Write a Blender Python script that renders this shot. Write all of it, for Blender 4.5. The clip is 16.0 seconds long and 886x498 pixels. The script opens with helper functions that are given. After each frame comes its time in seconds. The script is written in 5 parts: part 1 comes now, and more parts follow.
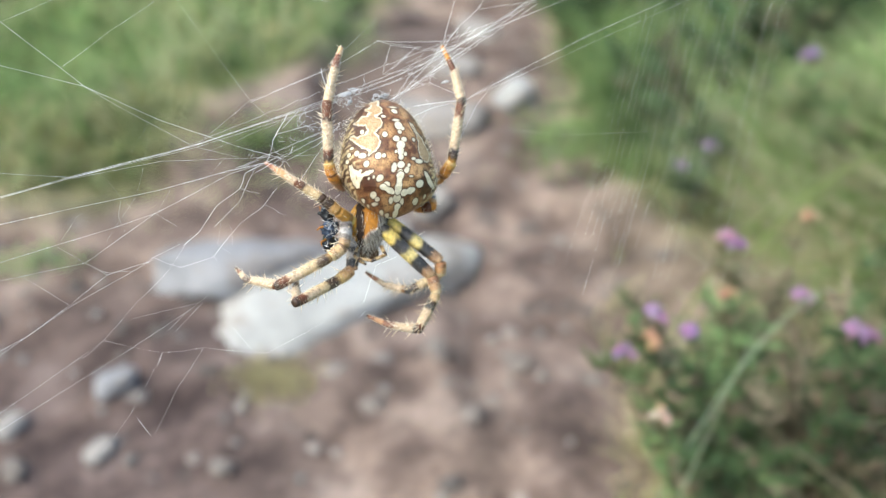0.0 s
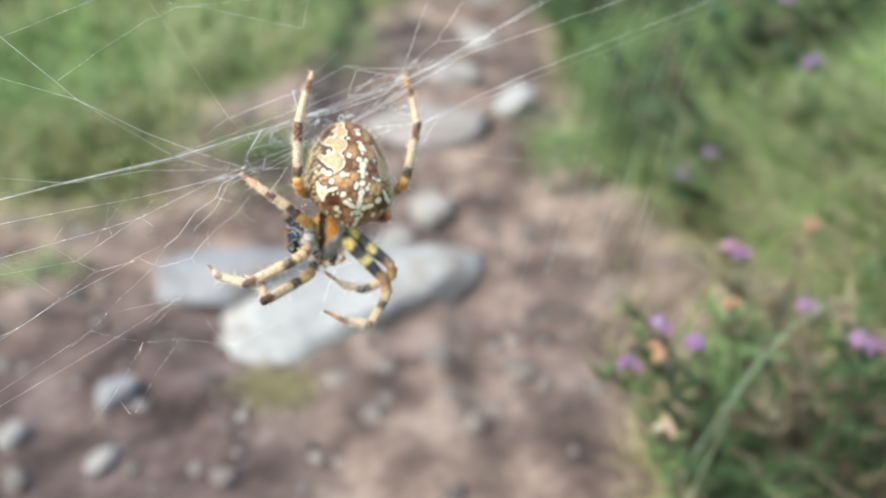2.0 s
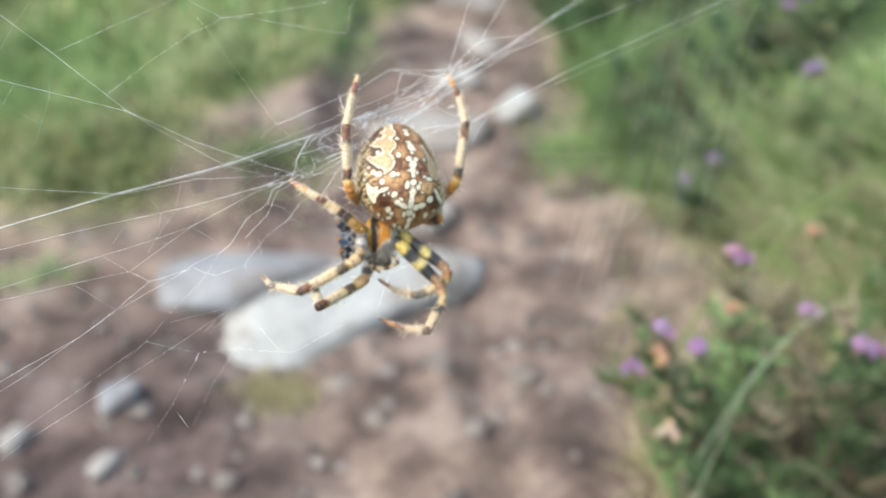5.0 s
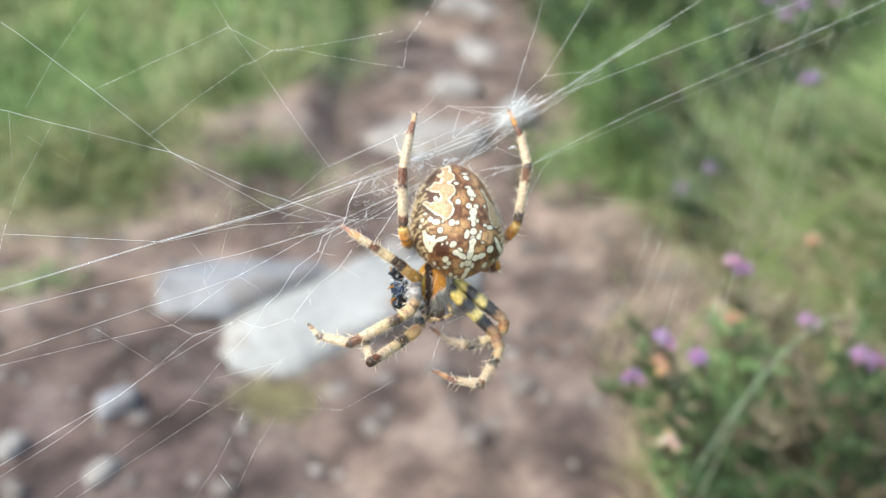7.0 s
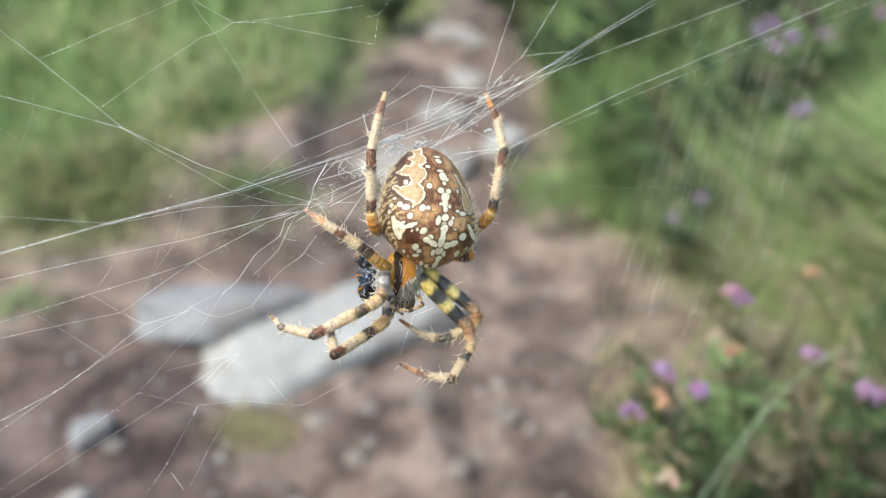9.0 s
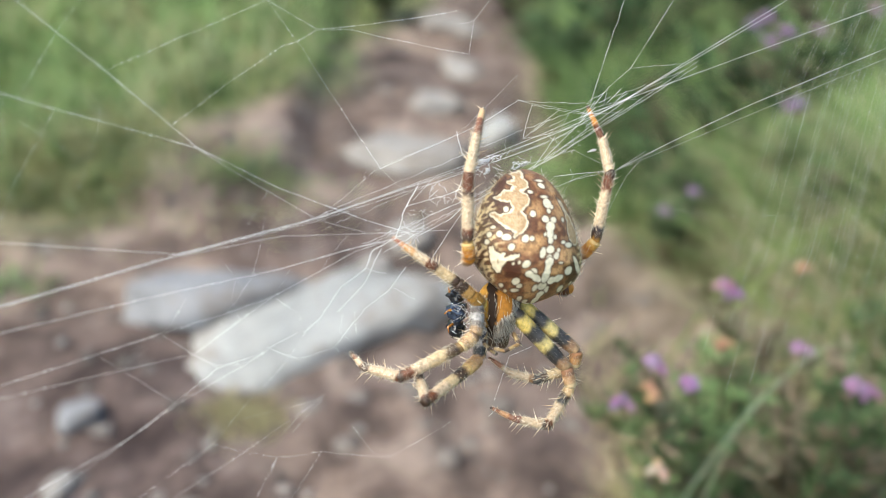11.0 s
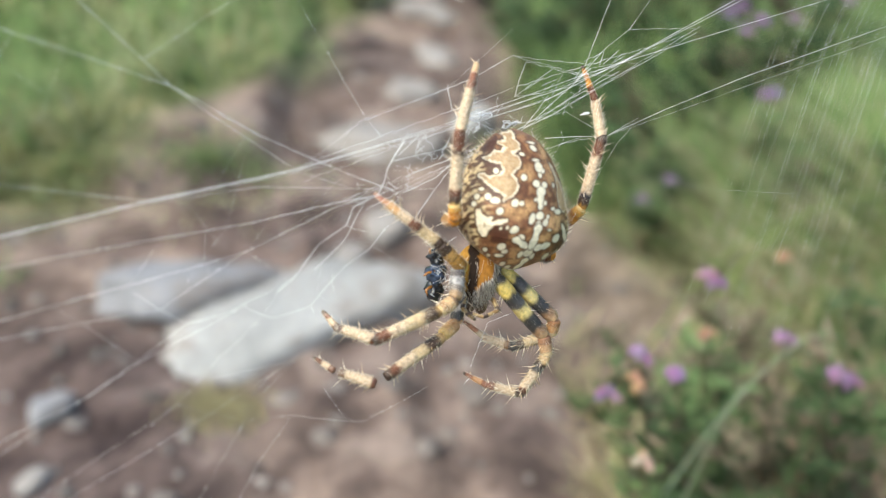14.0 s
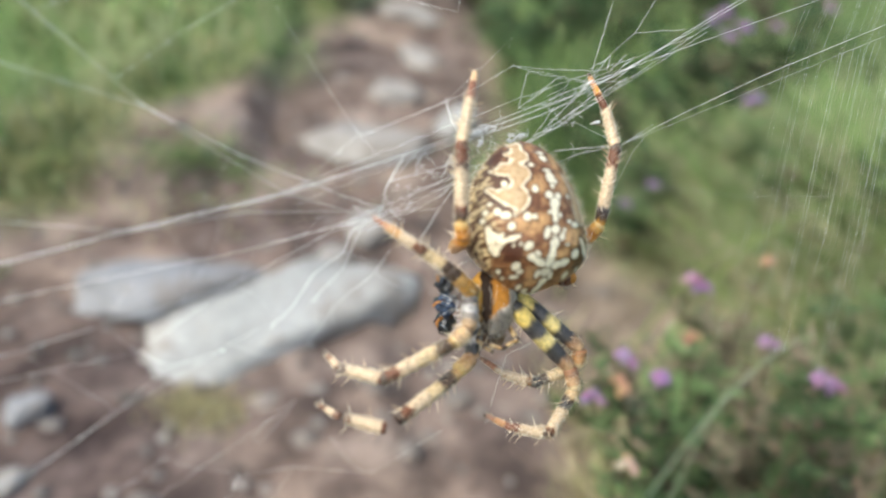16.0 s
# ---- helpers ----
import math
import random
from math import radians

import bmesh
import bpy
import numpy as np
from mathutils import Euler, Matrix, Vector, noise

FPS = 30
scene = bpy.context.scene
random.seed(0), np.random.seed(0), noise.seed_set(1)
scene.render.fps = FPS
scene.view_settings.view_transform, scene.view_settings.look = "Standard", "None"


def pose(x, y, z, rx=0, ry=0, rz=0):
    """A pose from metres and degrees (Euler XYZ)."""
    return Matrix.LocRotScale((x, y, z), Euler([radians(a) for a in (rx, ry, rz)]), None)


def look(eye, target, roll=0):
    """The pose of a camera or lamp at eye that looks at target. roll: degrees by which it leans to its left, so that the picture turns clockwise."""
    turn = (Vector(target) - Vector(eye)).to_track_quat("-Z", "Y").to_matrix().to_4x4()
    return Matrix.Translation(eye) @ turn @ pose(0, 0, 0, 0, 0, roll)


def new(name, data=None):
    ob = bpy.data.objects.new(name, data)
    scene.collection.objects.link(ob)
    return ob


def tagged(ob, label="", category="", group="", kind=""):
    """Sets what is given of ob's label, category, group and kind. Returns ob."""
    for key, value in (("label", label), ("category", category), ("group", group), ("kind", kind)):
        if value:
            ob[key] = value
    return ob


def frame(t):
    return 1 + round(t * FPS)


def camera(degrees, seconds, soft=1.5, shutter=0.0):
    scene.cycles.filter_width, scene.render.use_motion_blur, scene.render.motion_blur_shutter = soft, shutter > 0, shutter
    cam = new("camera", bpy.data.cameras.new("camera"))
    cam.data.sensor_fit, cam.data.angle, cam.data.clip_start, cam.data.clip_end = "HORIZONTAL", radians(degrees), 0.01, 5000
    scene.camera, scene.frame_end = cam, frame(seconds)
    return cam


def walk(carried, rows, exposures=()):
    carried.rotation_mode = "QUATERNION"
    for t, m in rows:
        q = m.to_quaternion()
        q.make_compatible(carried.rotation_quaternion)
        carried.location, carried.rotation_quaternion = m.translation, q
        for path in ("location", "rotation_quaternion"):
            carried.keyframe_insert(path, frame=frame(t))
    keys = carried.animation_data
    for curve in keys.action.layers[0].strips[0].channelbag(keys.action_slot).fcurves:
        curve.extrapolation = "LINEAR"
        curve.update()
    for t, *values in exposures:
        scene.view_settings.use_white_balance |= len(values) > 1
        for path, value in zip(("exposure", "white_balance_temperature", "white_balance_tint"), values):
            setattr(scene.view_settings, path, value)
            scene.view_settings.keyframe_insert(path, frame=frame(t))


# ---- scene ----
cam = camera(55.0, 16.0, 0.9)
PATH = [
    (0, (0.03, 0.064, 0.307), (-0.03, 1.704, -0.837), -2.1),
    (0.5, (0.031, 0.065, 0.307), (-0.031, 1.71, -0.828), -2.1),
    (1, (0.031, 0.064, 0.307), (-0.034, 1.711, -0.826), -2.3),
    (1.5, (0.03, 0.065, 0.307), (-0.032, 1.71, -0.829), -2.4),
    (2, (0.029, 0.065, 0.308), (-0.031, 1.712, -0.824), -2.2),
    (2.5, (0.03, 0.064, 0.307), (-0.034, 1.715, -0.821), -2.2),
    (3, (0.029, 0.064, 0.308), (-0.032, 1.717, -0.816), -2.2),
    (3.5, (0.03, 0.064, 0.307), (-0.035, 1.717, -0.818), -2.5),
    (4, (0.029, 0.064, 0.308), (-0.037, 1.714, -0.821), -2.3),
    (6.5, (0.028, 0.065, 0.308), (-0.029, 1.728, -0.8), -2.0),
    (7, (0.027, 0.064, 0.309), (-0.024, 1.728, -0.8), -1.7),
    (7.5, (0.027, 0.063, 0.308), (-0.029, 1.731, -0.794), -0.8),
    (8, (0.025, 0.064, 0.307), (-0.042, 1.741, -0.78), -0.9),
    (8.5, (0.022, 0.066, 0.307), (-0.026, 1.753, -0.765), -0.8),
    (9, (0.025, 0.07, 0.304), (0.011, 1.771, -0.748), -0.2),
    (11.5, (0.024, 0.071, 0.304), (0.048, 1.754, -0.776), 1.7),
    (12, (0.023, 0.072, 0.303), (0.078, 1.753, -0.78), 2.5),
    (12.5, (0.025, 0.073, 0.303), (0.097, 1.751, -0.783), 2.8),
    (13, (0.025, 0.073, 0.304), (0.098, 1.746, -0.79), 2.7),
    (13.5, (0.024, 0.074, 0.306), (0.101, 1.748, -0.786), 2.7),
    (14, (0.022, 0.073, 0.303), (0.094, 1.745, -0.793), 2.1),
    (14.5, (0.02, 0.076, 0.302), (0.067, 1.754, -0.785), 2.3),
    (15, (0.019, 0.074, 0.304), (0.075, 1.758, -0.774), 2.6),
    (15.5, (0.021, 0.074, 0.302), (0.103, 1.747, -0.789), 2.9),
    (16, (0.021, 0.074, 0.302), (0.137, 1.748, -0.787), 3.5),
]
walk(cam, [(t, look(eye, target, roll)) for t, eye, target, roll in PATH], [(0, 1.0, 6420, 0), (7.5, 1.02, 6420, 0), (8, 0.87, 6440, 0), (9, 0.86, 6480, 0), (16, 0.83, 6580, 0)])

# shallow focus of a close-up: the sharp plane lies at the spider
cam.data.dof.use_dof = True
cam.data.dof.focus_distance = 0.0766
cam.data.dof.aperture_fstop = 20.5

# ---- daylight: bright overcast ----
SUN_UP, SUN_TURN = radians(56), radians(-112)
world = bpy.data.worlds.new("overcast_sky")
scene.world = world
world.use_nodes = True
wn = world.node_tree.nodes
sky = wn.new("ShaderNodeTexSky")
sky.sky_type, sky.sun_disc = "NISHITA", False
sky.sun_elevation, sky.sun_rotation = SUN_UP, SUN_TURN
sky.dust_density, sky.ozone_density = 4.0, 0.6
world.node_tree.links.new(sky.outputs[0], wn["Background"].inputs[0])
wn["Background"].inputs[1].default_value = 0.2
sun = new("sun", bpy.data.lights.new("sun", "SUN"))
sun.data.energy, sun.data.angle, sun.data.color = 1.15, radians(40), (1.0, 0.97, 0.92)
sun.matrix_basis = look((0, 0, 0), (-math.sin(SUN_TURN) * math.cos(SUN_UP), -math.cos(SUN_TURN) * math.cos(SUN_UP), -math.sin(SUN_UP)))

MM = 0.001


# ---- materials ----
def material(name, rough=0.6, spec=0.4):
    m = bpy.data.materials.new(name)
    m.use_nodes = True
    b = m.node_tree.nodes["Principled BSDF"]
    b.inputs["Roughness"].default_value = rough
    b.inputs["Specular IOR Level"].default_value = spec
    return m, m.node_tree.nodes, m.node_tree.links, b


def noise_node(nodes, links, scale, detail=4.0, rough=0.6, coord="Object"):
    tc, n = nodes.new("ShaderNodeTexCoord"), nodes.new("ShaderNodeTexNoise")
    n.inputs["Scale"].default_value, n.inputs["Detail"].default_value, n.inputs["Roughness"].default_value = scale, detail, rough
    links.new(tc.outputs[coord], n.inputs["Vector"])
    return n


def ramp_node(nodes, links, source, stops):
    r = nodes.new("ShaderNodeValToRGB")
    while len(r.color_ramp.elements) < len(stops):
        r.color_ramp.elements.new(0.5)
    for e, (p, c) in zip(r.color_ramp.elements, stops):
        e.position, e.color = p, (*c, 1)
    links.new(source, r.inputs[0])
    return r


def bump_node(nodes, links, source, bsdf, strength, distance):
    b = nodes.new("ShaderNodeBump")
    b.inputs["Strength"].default_value, b.inputs["Distance"].default_value = strength, distance
    links.new(source, b.inputs["Height"])
    links.new(b.outputs[0], bsdf.inputs["Normal"])


def mix_node(nodes, links, kind, fac, a, b):
    m = nodes.new("ShaderNodeMix")
    m.data_type, m.blend_type = "RGBA", kind
    if isinstance(fac, float):
        m.inputs[0].default_value = fac
    else:
        links.new(fac, m.inputs[0])
    for slot, v in ((6, a), (7, b)):
        if isinstance(v, tuple):
            m.inputs[slot].default_value = (*v, 1)
        else:
            links.new(v, m.inputs[slot])
    return m.outputs[2]


def stone_material(name, low, mid, high, scale=14.0, mud_share=0.7):
    m, n, l, b = material(name, 0.85, 0.25)
    coarse, fine = noise_node(n, l, scale, 5, 0.65), noise_node(n, l, scale * 14, 4, 0.7)
    c = ramp_node(n, l, coarse.outputs[0], [(0.3, low), (0.5, mid), (0.68, high)])
    g = ramp_node(n, l, fine.outputs[0], [(0.3, (0.72, 0.72, 0.72)), (0.7, (1.15, 1.15, 1.15))])
    face = mix_node(n, l, "MULTIPLY", 1.0, c.outputs[0], g.outputs[0])
    # dried mud trodden onto the stone in blotches
    blotch = noise_node(n, l, 26, 5, 0.7)
    mud = ramp_node(n, l, blotch.outputs[0], [(0.5, (0, 0, 0)), (0.62, (mud_share, mud_share, mud_share))])
    l.new(mix_node(n, l, "MIX", mud.outputs[0], face, (0.17, 0.14, 0.122)), b.inputs["Base Color"])
    bump_node(n, l, fine.outputs[0], b, 0.6, 0.002)
    return m


def tinted_material(name, rough, spec, scale, low, high, bump, distance):
    """Colour from the mesh's own pattern, broken up by a fine mottle."""
    m, n, l, b = material(name, rough, spec)
    a = n.new("ShaderNodeAttribute")
    a.attribute_name = "tint"
    fine = noise_node(n, l, scale, 5, 0.65)
    g = ramp_node(n, l, fine.outputs[0], [(0.3, (low, low, low)), (0.7, (high, high, high))])
    l.new(mix_node(n, l, "MULTIPLY", 1.0, a.outputs["Color"], g.outputs[0]), b.inputs["Base Color"])
    bump_node(n, l, fine.outputs[0], b, bump, distance)
    return m


def soil_material():
    m, n, l, b = material("trodden_soil", 0.95, 0.2)
    big, mid, fine = noise_node(n, l, 5, 4, 0.6), noise_node(n, l, 22, 5, 0.65), noise_node(n, l, 160, 4, 0.7)
    c = ramp_node(n, l, mid.outputs[0], [(0.36, (0.07, 0.053, 0.048)), (0.46, (0.132, 0.101, 0.089)), (0.56, (0.208, 0.163, 0.142)), (0.66, (0.3, 0.247, 0.218))])
    p = ramp_node(n, l, big.outputs[0], [(0.36, (0.78, 0.76, 0.79)), (0.64, (1.3, 1.24, 1.16))])
    g = ramp_node(n, l, fine.outputs[0], [(0.3, (0.65, 0.65, 0.65)), (0.7, (1.2, 1.2, 1.2))])
    soil = mix_node(n, l, "MULTIPLY", 1.0, mix_node(n, l, "MULTIPLY", 1.0, c.outputs[0], p.outputs[0]), g.outputs[0])
    a = n.new("ShaderNodeAttribute")
    a.attribute_name = "tint"
    turf = ramp_node(n, l, mid.outputs[0], [(0.36, (0.075, 0.1, 0.035)), (0.5, (0.14, 0.17, 0.065)), (0.64, (0.25, 0.24, 0.12))])
    parts = n.new("ShaderNodeSeparateColor")
    l.new(a.outputs["Color"], parts.inputs[0])
    # second tint channel multiplies the soil darker, painted bank shade included
    soil = mix_node(n, l, "MIX", parts.outputs[1], soil, mix_node(n, l, "MULTIPLY", 1.0, soil, (0.6, 0.58, 0.61)))
    l.new(mix_node(n, l, "MIX", parts.outputs[0], soil, turf.outputs[0]), b.inputs["Base Color"])
    bump_node(n, l, fine.outputs[0], b, 0.8, 0.004)
    return m


def silk_material():
    m, n, l, b = material("spider_silk", 0.2, 0.9)
    b.inputs["Base Color"].default_value = (0.96, 0.96, 0.97, 1)
    tr, mix = n.new("ShaderNodeBsdfTranslucent"), n.new("ShaderNodeMixShader")
    tr.inputs["Color"].default_value = (0.95, 0.96, 0.97, 1)
    mix.inputs[0].default_value = 0.5
    l.new(b.outputs[0], mix.inputs[1])
    l.new(tr.outputs[0], mix.inputs[2])
    l.new(mix.outputs[0], n["Material Output"].inputs["Surface"])
    return m


SOIL = soil_material()
PALE_STONE = stone_material("pale_quartz_stone", (0.24, 0.24, 0.235), (0.35, 0.35, 0.345), (0.45, 0.45, 0.44))
GREY_STONE = stone_material("blue_grey_slate", (0.15, 0.15, 0.165), (0.25, 0.25, 0.265), (0.33, 0.33, 0.345))
DUSTY_STONE = stone_material("dusty_path_stone", (0.2, 0.18, 0.17), (0.3, 0.28, 0.265), (0.4, 0.38, 0.36))
BROWN_STONE = stone_material("brown_stone", (0.12, 0.102, 0.092), (0.19, 0.165, 0.15), (0.28, 0.25, 0.23))
def leaf_material(name, scale):
    """Thin leaves and petals: part of the light shines through."""
    m = tinted_material(name, 0.55, 0.3, scale, 0.8, 1.2, 0.2, 0.0005)
    n, l = m.node_tree.nodes, m.node_tree.links
    b, out = n["Principled BSDF"], n["Material Output"]
    tr, mix = n.new("ShaderNodeBsdfTranslucent"), n.new("ShaderNodeMixShader")
    l.new(b.inputs["Base Color"].links[0].from_socket, tr.inputs["Color"])
    mix.inputs[0].default_value = 0.5
    l.new(b.outputs[0], mix.inputs[1])
    l.new(tr.outputs[0], mix.inputs[2])
    l.new(mix.outputs[0], out.inputs["Surface"])
    return m


PLANT = leaf_material("plant", 260)
PETAL = leaf_material("petal", 500)
SKIN = tinted_material("spider_skin", 0.42, 0.4, 2600, 0.8, 1.16, 0.5, 0.00012)
HEAD = tinted_material("spider_shield", 0.62, 0.15, 3400, 0.72, 1.25, 0.5, 0.00007)
LIMB = tinted_material("spider_limb", 0.45, 0.4, 3400, 0.72, 1.25, 0.5, 0.00007)
HUSK = tinted_material("insect_husk", 0.22, 0.6, 3000, 0.6, 1.4, 0.5, 0.00008)
SILK = silk_material()


# ---- mesh tools ----
class Build:
    """Collects vertices, faces and a colour for each vertex."""

    def __init__(self):
        self.v, self.f, self.c = [], [], []

    def tube(self, points, radii, colour, sides=8, closed=True):
        pts = [Vector(p) for p in points]
        base, n = len(self.v), len(pts)
        side = None
        for i, p in enumerate(pts):
            d = (pts[min(i + 1, n - 1)] - pts[max(i - 1, 0)]).normalized()
            if side is None:
                side = d.cross(Vector((0.31, 0.87, 0.38))).normalized()
            side = (side - d * side.dot(d)).normalized()
            up = d.cross(side)
            r = radii[i] if isinstance(radii, (list, tuple)) else radii
            for k in range(sides):
                a = 2 * math.pi * k / sides
                self.v.append(p + (side * math.cos(a) + up * math.sin(a)) * r)
                self.c.append(colour(i / (n - 1), k / sides) if callable(colour) else colour)
        for i in range(n - 1):
            for k in range(sides):
                a, b = base + i * sides + k, base + i * sides + (k + 1) % sides
                self.f.append((a, b, b + sides, a + sides))
        if closed:
            self.f.append(tuple(base + k for k in reversed(range(sides))))
            self.f.append(tuple(base + (n - 1) * sides + k for k in range(sides)))

    def spike(self, foot, tip, r, colour, sides=4):
        foot, tip = Vector(foot), Vector(tip)
        d = (tip - foot).normalized()
        s = d.orthogonal().normalized()
        u = d.cross(s)
        base = len(self.v)
        for k in range(sides):
            a = 2 * math.pi * k / sides
            self.v.append(foot + (s * math.cos(a) + u * math.sin(a)) * r)
        self.v.append(tip)
        self.c += [colour] * (sides + 1)
        for k in range(sides):
            self.f.append((base + k, base + (k + 1) % sides, base + sides))

    def blob(self, centre, size, colour, rough=0.0, seed=0, rings=8, sides=12):
        base, c = len(self.v), Vector(centre)
        for i in range(rings + 1):
            th = math.pi * i / rings
            for k in range(sides):
                a = 2 * math.pi * k / sides
                d = Vector((math.sin(th) * math.cos(a), math.sin(th) * math.sin(a), math.cos(th)))
                s = 1 + rough * noise.noise(d * 1.7 + Vector((seed * 7.3, seed * 1.9, 0)))
                self.v.append(c + Vector((d.x * size[0], d.y * size[1], d.z * size[2])) * s)
                self.c.append(colour)
        for i in range(rings):
            for k in range(sides):
                a, b = base + i * sides + k, base + i * sides + (k + 1) % sides
                self.f.append((a, b, b + sides, a + sides))

    def blade(self, points, widths, across, colour):
        """A leaf blade with a fold along its middle."""
        base, n = len(self.v), len(points)
        for i, (p, w) in enumerate(zip(points, widths)):
            p = Vector(p)
            d = (Vector(points[min(i + 1, n - 1)]) - Vector(points[max(i - 1, 0)])).normalized()
            fold = d.cross(across).normalized() * w * 0.35
            self.v += [p - across * w, p + fold, p + across * w]
            self.c += [colour] * 3
        for i in range(n - 1):
            a = base + 3 * i
            self.f += [(a, a + 1, a + 4, a + 3), (a + 1, a + 2, a + 5, a + 4)]

    def mesh(self, name, mat, m=None, smooth=True):
        me = bpy.data.meshes.new(name)
        me.from_pydata([tuple((m @ Vector(p)) if m else p) for p in self.v], [], self.f)
        at = me.color_attributes.new("tint", "FLOAT_COLOR", "POINT")
        at.data.foreach_set("color", np.array([(*c, 1.0) for c in self.c], dtype=np.float32).ravel())
        me.materials.append(mat)
        if smooth:
            me.polygons.foreach_set("use_smooth", [True] * len(me.polygons))
        me.update()
        return me


def part(name, build, mat, parent=None, label="", m=None, at=None, kind="", smooth=True):
    ob = new(name, build.mesh(name, mat, m, smooth))
    ob.parent = parent
    if at is not None:
        ob.matrix_basis = at
    return tagged(ob, label=label, kind=kind)


def aim(a, b):
    a, b = Vector(a), Vector(b)
    return Matrix.Translation(a) @ (b - a).to_track_quat("Z", "Y").to_matrix().to_4x4()


def ease(x, a, b):
    t = min(1.0, max(0.0, (x - a) / (b - a)))
    return t * t * (3 - 2 * t)


# ---- the ground: a trodden path between a grass bank and heather ----
def ground_height(x, y):
    z = 0.012 * noise.noise(Vector((x * 5, y * 5, 0))) + 0.008 * noise.noise(Vector((x * 19, y * 19, 3)))
    z += 0.004 * noise.noise(Vector((x * 47, y * 47, 6))) - 0.007 * math.exp(-((x - 0.035 + 0.15 * (y - 0.4)) / 0.014) ** 2) * ease(y, 0.62, 0.5)
    near = ease(math.hypot(x, y), 6.0, 2.0)
    z *= near
    z += 0.05 * ease(-x + 0.25 * (y - 0.9), 0.03, 0.3) * ease(y, 0.66, 0.95)
    z += 0.06 * ease(x - 0.12 * y, 0.06, 0.24)
    lip = y + 0.02 * noise.noise(Vector((x * 14, 0, 5)))
    z += 0.02 * ease(lip, 0.596, 0.612) * ease(-x, 0.07, 0.1) * ease(x, -0.3, -0.2) + 0.018 * ease(y, 0.6, 0.66) * ease(-x, -0.3, 0.2)
    return z


def verge_edge(y):
    """Where the path's edge runs on the heather side."""
    return float(np.interp(y, (0.0, 0.3, 0.4, 0.52, 0.63, 0.8, 1.2, 3.0), (0.1, 0.108, 0.152, 0.135, 0.11, 0.075, 0.07, 0.12)))


def turf_share(x, y):
    """Where soil gives way to turf: 0 on the path, 1 in the grass."""
    wob = 0.07 * noise.noise(Vector((x * 6, y * 6, 8)))
    left = ease(-x + 0.3 * (y - 0.75) + wob, 0.06, 0.15) * ease(y + wob + 0.13 * ease(-x, 0.08, 0.24), 0.66, 0.76)
    right = ease(x - verge_edge(y) + 0.5 * wob, 0.0, 0.06)
    # beyond the near stretch the path is a strip some 0.8 m wide that winds on
    wide = 0.3 * noise.noise(Vector((x * 1.3, y * 1.3, 31)))
    bend = 0.25 * math.sin(0.7 * y + 0.4)
    beside = ease(abs(x + 0.28 - bend * ease(abs(y - 0.5), 0.8, 2.5)) + wide, 0.42, 0.75)
    return max(left, right, beside)


def dark_soil_and_shade(x, y):
    """Soil made darker on the lower side of the path, plus shade painted below the bank."""
    wob = 0.05 * noise.noise(Vector((x * 9, y * 9, 15)))
    # the bank's shadow, put into the soil colour at its foot
    bank_shade = math.exp(-((x + 0.07) / 0.07) ** 2 - ((y - 0.56) / 0.035) ** 2)
    return max(bank_shade, ease(-x + wob, 0.0, 0.1) * ease(-y + wob, -0.5, -0.39))


def make_ground():
    b = Build()
    n = 300
    steps = [math.sinh(9.5 * (2 * i / n - 1)) / math.sinh(9.5) for i in range(n + 1)]
    reach = 400.0
    for sy in steps:
        for sx in steps:
            x, y = sx * reach, 0.5 + sy * reach
            b.v.append((x, y, ground_height(x, y)))
            s = turf_share(x, y)
            b.c.append((s, dark_soil_and_shade(x, y), 0))
    for j in range(n):
        for i in range(n):
            a = j * (n + 1) + i
            b.f.append((a, a + 1, a + n + 2, a + n + 1))
    g = part("ground", b, SOIL)
    return tagged(g, label="trodden brown soil path with turf along both edges", category="ground", kind="structure")


def stone(name, x, y, size, turn, mat, label, seed, lift=0.35, tilt=0.0):
    bm = bmesh.new()
    bmesh.ops.create_icosphere(bm, subdivisions=4, radius=1)
    rng = random.Random(seed)
    cuts = [(Vector((rng.gauss(0, 1), rng.gauss(0, 1), rng.gauss(0, 0.8))).normalized(), rng.uniform(0.74, 0.97)) for _ in range(11)]
    cuts.append((Vector((0.1, -0.12, 1)).normalized(), 0.8))
    for v in bm.verts:
        d = v.co.normalized()
        q = d * 1.3 + Vector((seed * 5.1, seed * 2.7, 0))
        s = min([1.06] + [h / d.dot(n) for n, h in cuts if d.dot(n) > 0.1])
        s *= 1 + 0.15 * noise.noise(q) + 0.09 * noise.noise(q * 3.1) + 0.045 * noise.noise(q * 6.3)
        v.co = Vector((d.x * size[0], d.y * size[1], d.z * size[2])) * s * 1.1
    me = bpy.data.meshes.new(name)
    bm.to_mesh(me)
    bm.free()
    me.polygons.foreach_set("use_smooth", [True] * len(me.polygons))
    me.materials.append(mat)
    ob = new(name, me)
    ob.matrix_basis = pose(x, y, ground_height(x, y) + size[2] * lift, tilt, 0, turn)
    return tagged(ob, label=label, category="stone")


